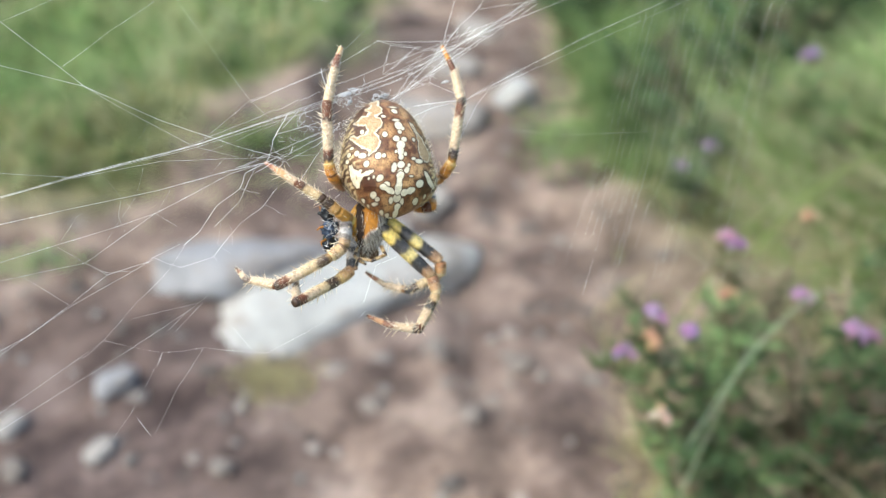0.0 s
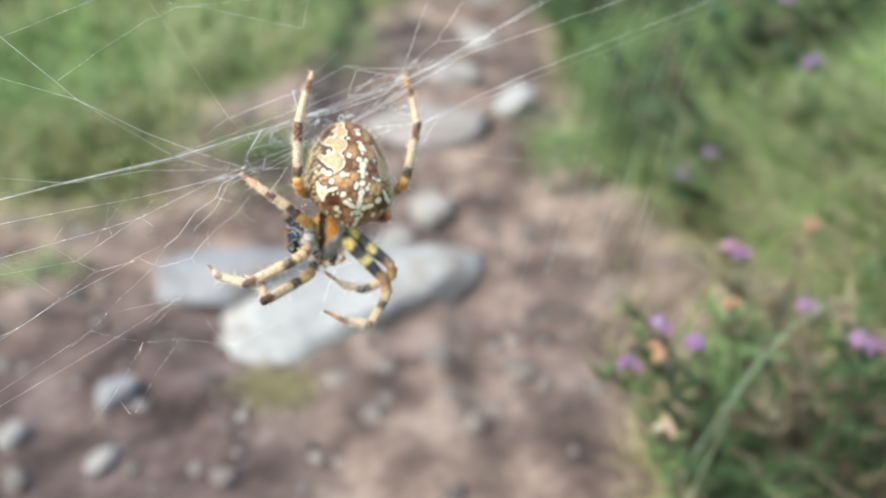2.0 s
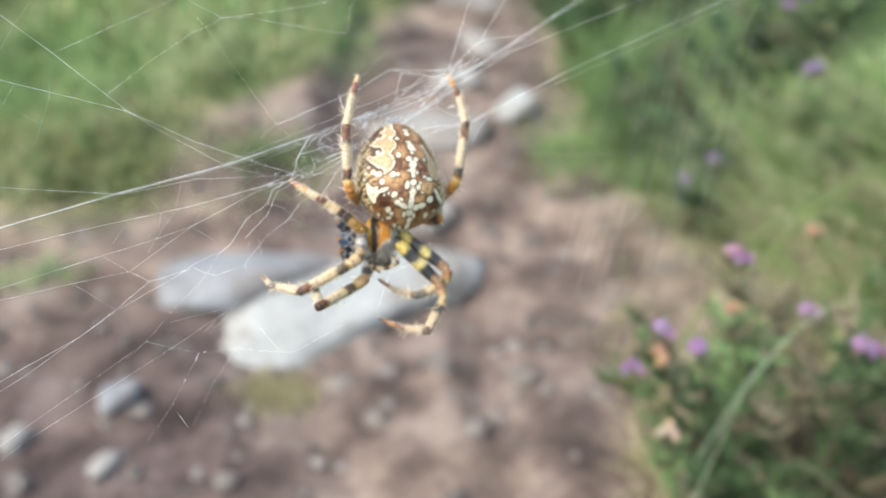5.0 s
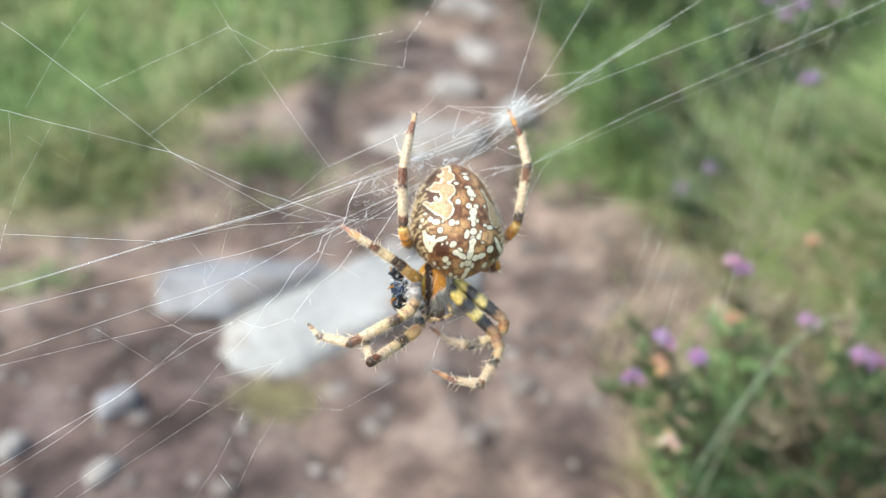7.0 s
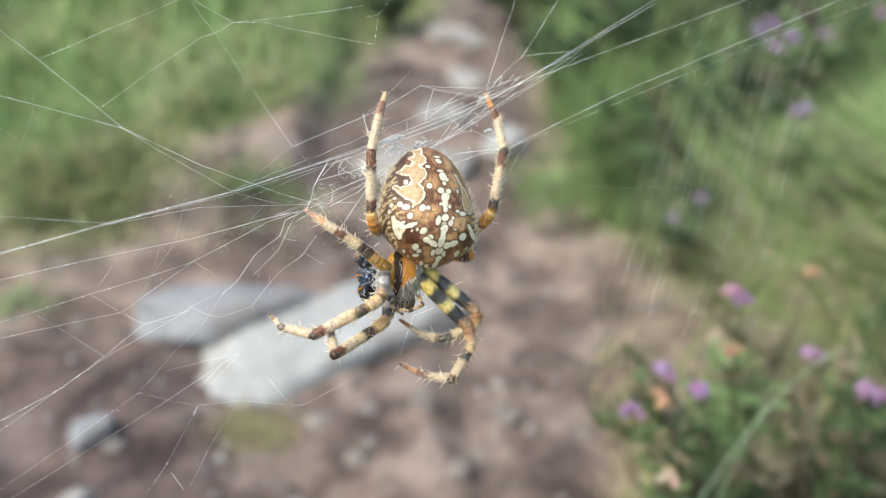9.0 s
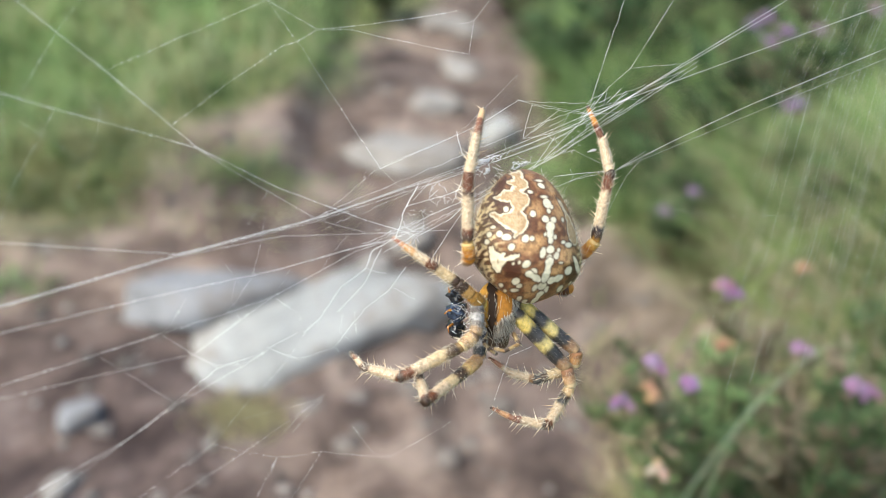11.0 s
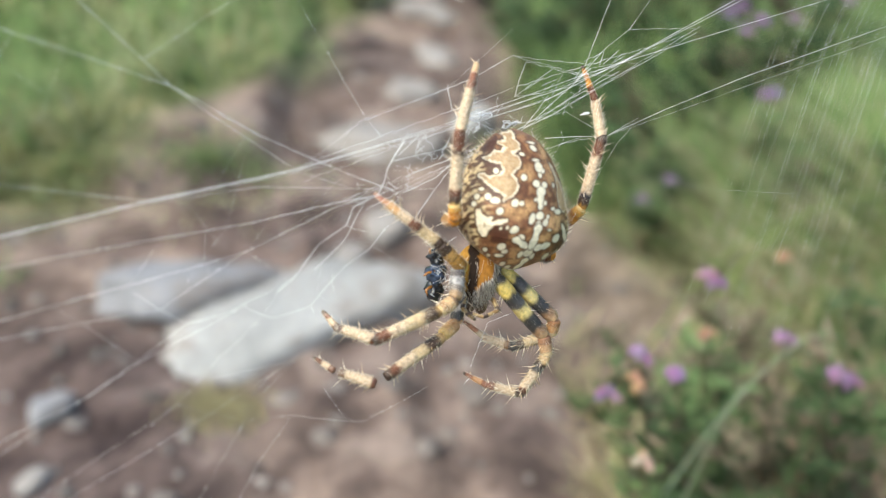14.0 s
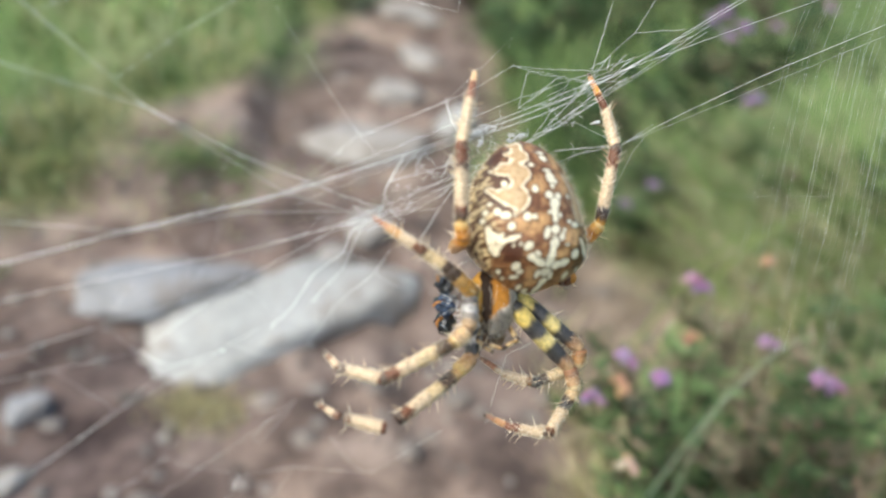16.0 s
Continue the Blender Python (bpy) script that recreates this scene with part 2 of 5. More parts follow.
def gravel():
    b, rng = Build(), random.Random(4)
    for _ in range(1100):
        y = rng.uniform(0.2, 1.5)
        x = rng.uniform(-0.45, 0.16 + 0.1 * y)
        if turf_share(x, y) > 0.5:
            continue
        r = rng.choice((0.0015, 0.002, 0.002, 0.003, 0.003))
        t = rng.uniform(0.1, 0.24)
        c = (t * 1.02, t * 0.94, t * 0.88)
        b.blob((x, y, ground_height(x, y) + r * 0.2), (r * rng.uniform(0.8, 1.3), r, r * 0.7), c, 0.5, rng.random() * 50, 5, 7)
    for _ in range(200):
        y = rng.triangular(0.25, 1.3, 0.4)
        x = rng.uniform(-0.4, 0.1 + 0.1 * y)
        if turf_share(x, y) > 0.3:
            continue
        r = rng.triangular(0.002, 0.0065, 0.003)
        t = rng.choice((0.06, 0.08, 0.1, 0.14, 0.18, 0.24))
        b.blob((x, y, ground_height(x, y) - r * 0.1), (r * rng.uniform(0.8, 1.4), r * rng.uniform(0.7, 1.1), r * 0.6), (t * 1.06, t * 0.93, t * 0.86), 0.7, rng.random() * 50, 6, 8)
    tagged(part("gravel", b, PLANT_STONE), label="small loose stones scattered over brown soil", category="gravel", kind="stuff")


PLANT_STONE = tinted_material("loose_stone", 0.85, 0.25, 90, 0.75, 1.2, 0.5, 0.001)


def grass(name, label, count, seed, where, height, colours, lean=0.5, width=0.0016, tall=False):
    """Blades of grass in one sheet: where(rng) gives each foot."""
    b, rng = Build(), random.Random(seed)
    for _ in range(count):
        x, y = where(rng)
        z = ground_height(x, y) - 0.003
        h, a = rng.uniform(*height) * (1.0 if tall else 0.35 + 0.65 * ease(turf_share(x, y), 0.4, 1.0)), rng.uniform(0, 2 * math.pi)
        out = Vector((math.cos(a), math.sin(a), 0)) * lean * rng.uniform(0.2, 1.2)
        pts = [Vector((x, y, z)) + Vector((0, 0, 1)) * h * s * (1 - 0.25 * s * lean) + out * h * s * s for s in (0, 0.4, 0.75, 1)]
        across = Vector((-math.sin(a), math.cos(a), 0))
        c = colours[int(len(colours) * min(0.99, max(0.0, 0.5 + 0.8 * noise.noise(Vector((x * 9, y * 6, seed + 40))) + rng.gauss(0, 0.17))))]
        k = rng.uniform(0.88, 1.12) * (1 + 0.5 * noise.noise(Vector((x * 15, y * 9, seed))))
        w = width * rng.uniform(0.7, 1.3)
        b.blade(pts, (w, w * 0.9, w * 0.6, w * 0.08), across, tuple(q * k for q in c))
    return tagged(part(name, b, PLANT), label=label, category="grass", kind="stuff")


GREENS = [(0.235, 0.345, 0.135), (0.3, 0.4, 0.17), (0.185, 0.285, 0.11), (0.38, 0.42, 0.23)]
STRAWS = [(0.48, 0.41, 0.28), (0.42, 0.37, 0.24), (0.33, 0.34, 0.17), (0.56, 0.48, 0.35)]
OLIVES = [(0.27, 0.35, 0.16), (0.35, 0.4, 0.21), (0.21, 0.29, 0.13), (0.44, 0.43, 0.28)]


def bank_foot(rng):
    while True:
        y = 0.58 + 0.55 * abs(rng.gauss(0, 1))
        x = rng.triangular(-1.9, 0.02, -0.4)
        if turf_share(x, y) > 0.1 + 0.6 * rng.random():
            return x, y


def patch(cx, cy, rx, ry):
    return lambda rng: (cx + rx * rng.gauss(0, 0.5), cy + ry * rng.gauss(0, 0.5))


def verge(cx, cy, rx, ry):
    """Feet round a spot of the verge, none on the path."""
    def foot(rng):
        while True:
            x, y = cx + rx * rng.gauss(0, 0.5), cy + ry * rng.gauss(0, 0.5)
            if turf_share(x, y) > 0.35 + 0.3 * rng.random():
                return x, y
    return foot


def right_foot(rng):
    while True:
        y = rng.triangular(0.3, 2.2, 0.5)
        x = 0.1 + 0.33 * abs(rng.gauss(0, 1))
        if turf_share(x, y) > 0.55:
            return x, y


def heather(x, y, height, spread, seed, label, greens, flowers, stems=16, needles=150):
    """A low heather bush: woody stems, needle leaves, and flower heads at given points above its foot."""
    rng = random.Random(seed)
    z = ground_height(x, y)
    bush = new("heather_bush")
    bush.matrix_basis = pose(x, y, z)
    tagged(bush, label=label, category="heather", group="heather along the path")
    wood, leaf = Build(), Build()
    tips = [Vector(p) - Vector((x, y, z)) for p, _ in flowers]
    for i in range(stems):
        if i < len(tips):
            tip = tips[i] - Vector((0, 0, 0.002))
        else:
            a, r = rng.uniform(0, 2 * math.pi), spread * math.sqrt(rng.random())
            tip = Vector((math.cos(a) * r, math.sin(a) * r, height * rng.uniform(0.55, 1.0)))
            if flowers:
                tip.x = max(tip.x, -0.01 + 0.004 * rng.random())
        mid = Vector((tip.x * 0.35 + rng.gauss(0, 0.006), tip.y * 0.35 + rng.gauss(0, 0.006), tip.z * 0.5))
        pts = []
        for k in range(7):
            s = k / 6
            pts.append(mid * (2 * s * (1 - s)) + tip * s * s)
        wood.tube(pts, [0.0012 * (1 - 0.75 * k / 6) for k in range(7)], (0.2, 0.15, 0.1), 5)
        bias, shade = rng.randrange(len(greens)), rng.uniform(0.65, 1.25)
        # the stem's own tip and short side sprigs, each set with needles
        shoots = [(mid * 0.48 + tip * 0.36, tip)]
        for _ in range(9):
            s = rng.uniform(0.4, 0.97)
            p = mid * (2 * s * (1 - s)) + tip * s * s
            a = rng.uniform(0, 2 * math.pi)
            q = p + Vector((math.cos(a), math.sin(a), rng.uniform(0.3, 1.1))).normalized() * rng.uniform(0.007, 0.018)
            q.z = min(q.z, tip.z)
            shoots.append((p, q))
            wood.tube([p, p.lerp(q, 0.5), q], [0.0005, 0.0004, 0.0002], (0.14, 0.1, 0.06), 4)
        for p, q in shoots:
            for _ in range(needles // 4):
                at = p.lerp(q, rng.random())
                a, up = rng.uniform(0, 2 * math.pi), rng.uniform(0.1, 0.9)
                d = Vector((math.cos(a), math.sin(a), up)).normalized()
                ln = rng.uniform(0.003, 0.0065)
                c = greens[bias] if rng.random() < 0.75 else rng.choice(greens)
                k = shade * rng.uniform(0.8, 1.2)
                leaf.blade([at, at + d * ln * 0.5, at + d * ln + Vector((0, 0, ln * 0.15))], (0.0005, 0.00065, 0.0002), d.orthogonal().normalized(), tuple(v * k for v in c))
    part("stem", wood, PLANT, bush, "thin brown woody stems")
    part("foliage", leaf, PLANT, bush, "short green needle leaves", kind="stuff")
    for p, hue in flowers:
        fl = Build()
        c0 = Vector(p) - Vector((x, y, z))
        big = max(0.85, 2.7 * p[1])
        for k in range(5):
            a = 2.4 * k + rng.random()
            r = 0.0015 * big if k else 0
            c = c0 + Vector((math.cos(a) * r, math.sin(a) * r, 0.0009 * big * rng.uniform(-1, 1)))
            tone = tuple(v * rng.uniform(0.85, 1.2) for v in hue)
            down = Vector((math.cos(a) * 0.6, math.sin(a) * 0.6, -0.5)).normalized()
            pts = [c + down * (0.0036 * s - 0.0014) * big for s in (0, 0.2, 0.5, 0.8, 0.95, 1.0)]
            fl.tube(pts, [big * w for w in (0.0004, 0.0009, 0.0012, 0.001, 0.0006, 0.0008)], tone, 7)
        part("flower_head", fl, PETAL, bush, "cluster of small urn-shaped bells")
    return bush


# ---- the spider: millimetres, placed to fit the camera's view, x across its back, y towards its spinnerets, z off its back ----
CREAM, YELLOW, AMBER = (0.5, 0.375, 0.25), (0.68, 0.5, 0.14), (0.5, 0.2, 0.03)
RUST, DARK, BLACK, GREY = (0.115, 0.036, 0.013), (0.05, 0.027, 0.017), (0.036, 0.033, 0.033), (0.33, 0.3, 0.28)
WHITE, TAWNY = (0.8, 0.75, 0.62), (0.42, 0.23, 0.11)

SPREAD = [  # along the abdomen: y, middle line x, half width, turn of the back's middle line
    (8.61, -1.15, 0.02, 34), (8.4, -1.13, 0.85, 34), (8.05, -1.1, 1.62, 34), (7.4, -1.06, 2.4, 33), (6.4, -1.02, 3.2, 33), (5.2, -0.98, 3.82, 31),
    (3.6, -0.9, 4.36, 27), (2.0, -0.82, 4.66, 23), (0.6, -0.62, 4.72, 17), (-0.35, -0.4, 4.4, 12), (-1.15, -0.28, 3.8, 9), (-2.0, -0.24, 2.75, 7),
    (-2.7, -0.35, 1.5, 5), (-3.1, -0.45, 0.5, 5), (-3.2, -0.46, 0.02, 5)]


def abdomen_at(y):
    for a, b in zip(SPREAD, SPREAD[1:]):
        if a[0] >= y >= b[0]:
            t = (a[0] - y) / (a[0] - b[0])
            return tuple(p + (q - p) * t for p, q in zip(a[1:], b[1:]))
    return SPREAD[-1][1:]


# white spots on the back: distance from the middle line, y, half width, half length
SPOTS_MIDDLE = [(-0.25, 7.0, 0.3, 0.24), (-0.18, 7.44, 0.35, 0.1), (-1.59, 6.41, 0.22, 0.13), (-0.47, 6.03, 0.35, 0.11), (-0.3, 5.49, 0.39, 0.42), (0.07, 5.21, 0.18, 0.19), (-0.27, 4.84, 0.19, 0.19), (-1.72, 4.58, 0.24, 0.27), (-0.65, 4.17, 0.32, 0.28), (0.13, 4.12, 0.3, 0.25), (1.27, 4.14, 0.18, 0.19), (-0.23, 3.55, 0.43, 0.43), (-0.2, 2.94, 0.3, 0.42), (-0.14, 2.41, 0.25, 0.3), (0.29, 2.71, 0.16, 0.19), (-0.66, 2.91, 0.13, 0.15), (-0.05, 1.65, 0.35, 0.33), (-0.67, 1.38, 0.25, 0.42), (0.73, 1.6, 0.16, 0.18), (0.59, 1.15, 0.24, 0.3), (-0.02, 0.96, 0.27, 0.27), (1.88, 2.07, 0.49, 0.21), (1.2, 2.26, 0.24, 0.14)]
SPOTS_SIDE = [(-2.3, 2.51, 0.3, 0.33), (-1.78, 2.53, 0.18, 0.2), (-3.37, 1.77, 0.29, 0.3), (-3.9, 2.58, 0.41, 0.26), (-4.55, 2.84, 0.3, 0.26), (-5.57, 2.77, 0.28, 0.23), (-5.24, 3.4, 0.24, 0.15), (-3.98, 4.89, 0.23, 0.22), (-1.82, 0.4, 0.32, 0.3), (-2.43, 0.52, 0.11, 0.14), (-2.92, 0.42, 0.11, 0.12), (1.12, 0.56, 0.18, 0.09), (2.29, -0.08, 0.46, 0.37), (-5.8, 2.15, 0.28, 0.22)]
SPOTS_LOW = [(-1.08, -0.25, 0.35, 0.3), (0.14, -1.4, 0.38, 0.38), (-0.4, -1.62, 0.21, 0.31), (0.66, -1.73, 0.18, 0.29), (-2.22, -1.09, 0.36, 0.31), (-1.76, -1.46, 0.24, 0.2), (-2.07, -1.88, 0.38, 0.16), (-1.2, -2.67, 0.24, 0.25), (-0.53, -2.9, 0.24, 0.21), (2.16, -1.68, 0.36, 0.32), (-0.12, -3.14, 0.5, 0.09), (3.3, -1.2, 0.2, 0.2), (-3.6, -1.5, 0.3, 0.2), (-3.1, -2.0, 0.25, 0.16)]
# the arms of the cross: from, to, half width
CROSS = [(0.04, 0.66, 0.15, -0.88, 0.34), (-1.41, -0.38, -0.32, -0.9, 0.25), (0.74, -0.93, 1.62, -0.66, 0.31), (0.33, -2.16, 0.31, -2.94, 0.28)]
# cream fields and umber fields, as outlines on the back
CREAM_FOLD = [(-2.64, 8.06), (-0.8, 8.45), (-1.25, 7.9), (-1.51, 7.63), (-1.27, 7.31), (-1.5, 6.85), (-1.99, 6.54), (-2.31, 6.41), (-1.88, 6.28), (-1.75, 5.77), (-1.94, 5.37), (-2.35, 4.98), (-2.61, 4.74), (-2.28, 4.42), (-2.13, 3.93), (-2.21, 3.43), (-2.47, 3.0), (-2.87, 2.78), (-3.2, 2.48), (-3.35, 2.59), (-3.2, 2.96), (-3.52, 3.17), (-4.03, 3.3), (-4.53, 3.64), (-5.04, 4.02), (-5.73, 4.37), (-5.7, 4.56), (-5.13, 4.72), (-4.57, 4.46), (-3.93, 4.63), (-3.43, 4.98), (-3.52, 5.48), (-4.19, 5.56), (-4.9, 5.74), (-5.34, 5.92), (-4.54, 6.13), (-3.82, 6.59), (-3.33, 6.55), (-2.76, 6.92), (-3.25, 7.13), (-3.1, 7.4), (-2.41, 7.52), (-2.29, 7.89)]
CREAM_LOW = [(-5.49, 1.67), (-5.1, 1.89), (-4.81, 1.41), (-4.22, 1.2), (-3.81, 1.29), (-3.87, 0.83), (-3.05, 1.2), (-2.67, 1.25), (-2.57, 1.0), (-2.94, 0.75), (-3.57, 0.62), (-3.83, 0.15), (-3.83, -0.39), (-4.23, -0.41), (-4.85, 0.03), (-5.2, 0.78)]
CREAM_EDGE = [(0.92, 6.0), (1.52, 5.74), (1.79, 5.05), (2.55, 4.48), (2.85, 4.02), (3.62, 3.27), (3.77, 2.65), (3.13, 1.99), (2.56, 2.03), (1.99, 2.55), (1.77, 3.31), (1.88, 3.95), (1.6, 4.72), (1.11, 5.54)]
CREAM_RIM = [(2.6, 1.1), (3.04, 1.12), (3.83, 0.44), (5.04, -0.5), (3.91, -0.35), (3.02, 0.41)]
UMBER = [
    [(-3.75, 0.07), (-3.39, 0.58), (-2.6, 0.66), (-2.22, 0.22), (-1.84, -0.45), (-2.11, -0.85), (-2.99, -0.82), (-3.53, -0.46)],
    [(1.66, 0.2), (2.79, 0.64), (3.88, -0.03), (4.78, -0.58), (3.45, -1.08), (2.46, -1.26), (2.44, -0.63)],
    [(-5.84, 4.34), (-5.02, 3.87), (-4.43, 3.49), (-3.71, 3.1), (-4.0, 2.93), (-4.75, 3.25), (-5.63, 3.86)],
    [(-5.26, 5.7), (-4.38, 5.53), (-3.57, 5.37), (-3.51, 5.06), (-3.93, 4.63), (-4.48, 4.58), (-4.89, 4.97)],
    [(-4.98, 6.99), (-3.81, 7.55), (-2.86, 8.02), (-3.08, 7.44), (-3.37, 7.1), (-4.04, 6.59), (-4.65, 6.35), (-5.39, 5.95)]]
TAN = [(-2.31, 1.97, 1.05, 0.6), (-1.44, 4.94, 0.63, 0.78), (1.67, 1.29, 1.02, 0.76), (-1.28, 2.18, 0.61, 0.6), (-2.17, -0.16, 0.3, 0.3), (1.11, 4.99, 0.74, 0.97), (0.89, 0.01, 0.52, 0.46), (-0.54, -1.79, 0.46, 0.64), (0.6, 7.0, 0.5, 0.6)]
CHESTNUT = [(-1.44, 3.6, 0.8, 0.75), (1.03, 3.26, 0.92, 0.94), (-1.2, 6.0, 0.48, 0.9), (-2.73, 0.12, 0.81, 0.76), (-0.9, -0.9, 0.5, 0.3), (1.1, -1.2, 0.7, 0.3), (-0.9, 0.8, 0.5, 0.5)]


def inside(u, y, spots):
    """How far inside the nearest of the spots: positive within, about in millimetres."""
    best = np.full_like(u, -9.0)
    for cu, cy, ru, ry in spots:
        q = np.sqrt(((u - cu) / ru) ** 2 + ((y - cy) / ry) ** 2)
        best = np.maximum(best, (1 - q) * min(ru, ry))
    return best


def within_bars(u, y, bars):
    best = np.full_like(u, -9.0)
    for u0, y0, u1, y1, r in bars:
        du, dy = u1 - u0, y1 - y0
        t = np.clip(((u - u0) * du + (y - y0) * dy) / (du * du + dy * dy), 0, 1)
        best = np.maximum(best, r * (0.85 + 0.15 * np.cos(9 * t)) - np.hypot(u - u0 - t * du, y - y0 - t * dy))
    return best


def within_field(u, y, outline):
    """Distance to the outline of a field, positive inside."""
    near, odd = np.full_like(u, 9.0), np.zeros(u.shape, bool)
    for (u0, y0), (u1, y1) in zip(outline, outline[1:] + outline[:1]):
        du, dy = u1 - u0, y1 - y0
        t = np.clip(((u - u0) * du + (y - y0) * dy) / (du * du + dy * dy), 0, 1)
        near = np.minimum(near, np.hypot(u - u0 - t * du, y - y0 - t * dy))
        if dy:
            odd ^= ((y0 > y) != (y1 > y)) & (u < u0 + (y - y0) * du / dy)
    return np.where(odd, near, -near)


def soft(x, w):
    t = np.clip(x / w * 0.5 + 0.5, 0, 1)
    return (t * t * (3 - 2 * t))[..., None]


def make_abdomen(spider):
    rows, cols = 300, 330
    b = Build()
    half = [math.cos(math.pi * i / rows) for i in range(rows + 1)]
    ys = [2.705 + 5.905 * h for h in half]
    us, vv, ph = [], [], []
    for y in ys:
        cx, hw, turn = abdomen_at(max(-3.199, min(8.609, y)))
        for k in range(cols):
            s = 2 * k / cols - 1
            a = math.pi * (0.55 * s + 0.45 * s ** 3)
            swell = 1 + 0.018 * noise.noise(Vector((math.sin(a) * 2.2, y * 0.7, math.cos(a) * 2.2)))
            swell += 0.006 * noise.noise(Vector((math.sin(a) * 9, y * 2.4, math.cos(a) * 9)))
            deep = 0.94 if math.cos(a) > 0 else 0.85
            b.v.append(Vector((cx + hw * swell * math.sin(a), y, 0.2 + hw * swell * deep * math.cos(a))) * MM)
            us.append((a - radians(turn)) * hw)
            vv.append(y)
            ph.append(a)
    for i in range(rows):
        for k in range(cols):
            p, q = i * cols + k, i * cols + (k + 1) % cols
            b.f.append((p, p + cols, q + cols, q))
    u, y, a = np.array(us), np.array(vv), np.array(ph)
    wob = np.array([noise.noise(Vector((p, q, 4)) * 1.3) for p, q in zip(us, vv)])
    fine = np.array([noise.noise(Vector((p, q, 9)) * 4.5) for p, q in zip(us, vv)])
    uu, yy = u + 0.09 * fine + 0.05 * wob, y + 0.09 * np.roll(fine, 977)
    fleck = np.array([noise.noise(Vector((p, q, 33)) * 7.0) for p, q in zip(us, vv)])
    patchy = np.array([noise.noise(Vector((p, q, 41)) * 2.1) for p, q in zip(us, vv)])
    streak = np.array([noise.noise(Vector((p * 1.1 + q * 0.6, q * 2.9 - p * 0.8, 21))) for p, q in zip(us, vv)])

    def toward(col, tone, share):
        return col + (np.array(tone) - col) * share

    col = np.ones((len(u), 3)) * np.array((0.205, 0.09, 0.037))
    col = toward(col, (0.52, 0.3, 0.13), soft(inside(uu, yy, TAN) + 0.3 * wob + 0.1 * fine, 0.5))
    col = toward(col, (0.12, 0.045, 0.018), soft(inside(uu, yy, CHESTNUT) + 0.25 * wob + 0.12 * fine, 0.4) * 0.85)
    col = toward(col, (0.45, 0.26, 0.12), soft(-patchy - 0.2, 0.25) * 0.45)
    col = toward(col, (0.1, 0.04, 0.018), soft(patchy - 0.26, 0.2) * 0.55)
    # streaked flanks
    side = np.abs(u + 0.6) - 4.2 - 0.5 * wob
    col = toward(col, (0.09, 0.045, 0.022), soft(side, 0.9) * 0.8)
    col = toward(col, (0.68, 0.52, 0.29), soft(streak - 0.06, 0.2) * soft(side + 0.3, 0.6) * 0.85)
    col = col * (1 - 0.4 * soft(fleck - 0.3, 0.12))
    for outline in UMBER:
        col = toward(col, (0.055, 0.017, 0.008), soft(within_field(uu, yy, outline) + 0.1 * fine + 0.05, 0.2) * 0.92)
    for outline, rim in ((CREAM_FOLD, 0.15), (CREAM_LOW, 0.55), (CREAM_EDGE, 0.14), (CREAM_RIM, 0.4)):
        d = within_field(uu, yy, outline)
        col = toward(col, (0.05, 0.02, 0.01), soft(d + 0.15, 0.13) * 0.95)
        col = toward(col, (0.64, 0.55, 0.4), soft(d, 0.06))
        inner = d - rim + 0.1 * wob + 0.08 * fine
        col = toward(col, (0.31, 0.195, 0.098), soft(inner, 0.07) * 0.95)
        col = toward(col, (0.46, 0.335, 0.19), soft(inner - 0.16 + 0.4 * patchy, 0.16) * 0.6)
        col = toward(col, (0.3, 0.16, 0.06), soft(inner - 0.05, 0.1) * soft(fleck - 0.18, 0.15) * 0.6)
    for d, tone in ((inside(u + 0.05 * fine, y + 0.04 * wob, SPOTS_MIDDLE), (0.68, 0.62, 0.47)), (inside(u + 0.05 * fine, y + 0.04 * wob, SPOTS_SIDE), (0.64, 0.58, 0.43)),
                    (inside(u + 0.05 * fine, y + 0.04 * wob, SPOTS_LOW), (0.62, 0.56, 0.42)), (within_bars(u + 0.07 * fine, y, CROSS), (0.68, 0.62, 0.47))):
        col = toward(col, (0.05, 0.019, 0.01), soft(d + 0.1, 0.09) * 0.9)
        col = toward(col, tone, soft(d, 0.06))
    b.c = [tuple(c) for c in np.clip(col * (1 + 0.1 * fine[:, None]), 0.008, 0.9)]
    rng = random.Random(12)
    for _ in range(900):
        y0 = rng.uniform(-2.6, 8.3)
        cx, hw, turn = abdomen_at(y0)
        a0 = rng.choice((-1, 1)) * rng.uniform(1.15, 1.9)
        d = Vector((math.sin(a0), 0.5, 0.94 * math.cos(a0))).normalized()
        foot = Vector((cx + hw * math.sin(a0), y0, 0.2 + 0.94 * hw * math.cos(a0)))
        ln = rng.uniform(0.2, 0.62)
        b.spike(foot * MM, (foot + (d + Vector((0, 0.35, 0))) * ln) * MM, 0.014 * MM, rng.choice((WHITE, CREAM, (0.6, 0.5, 0.36))), 3)
    part("abdomen", b, SKIN, spider, "brown mottled abdomen with a cross of white spots")


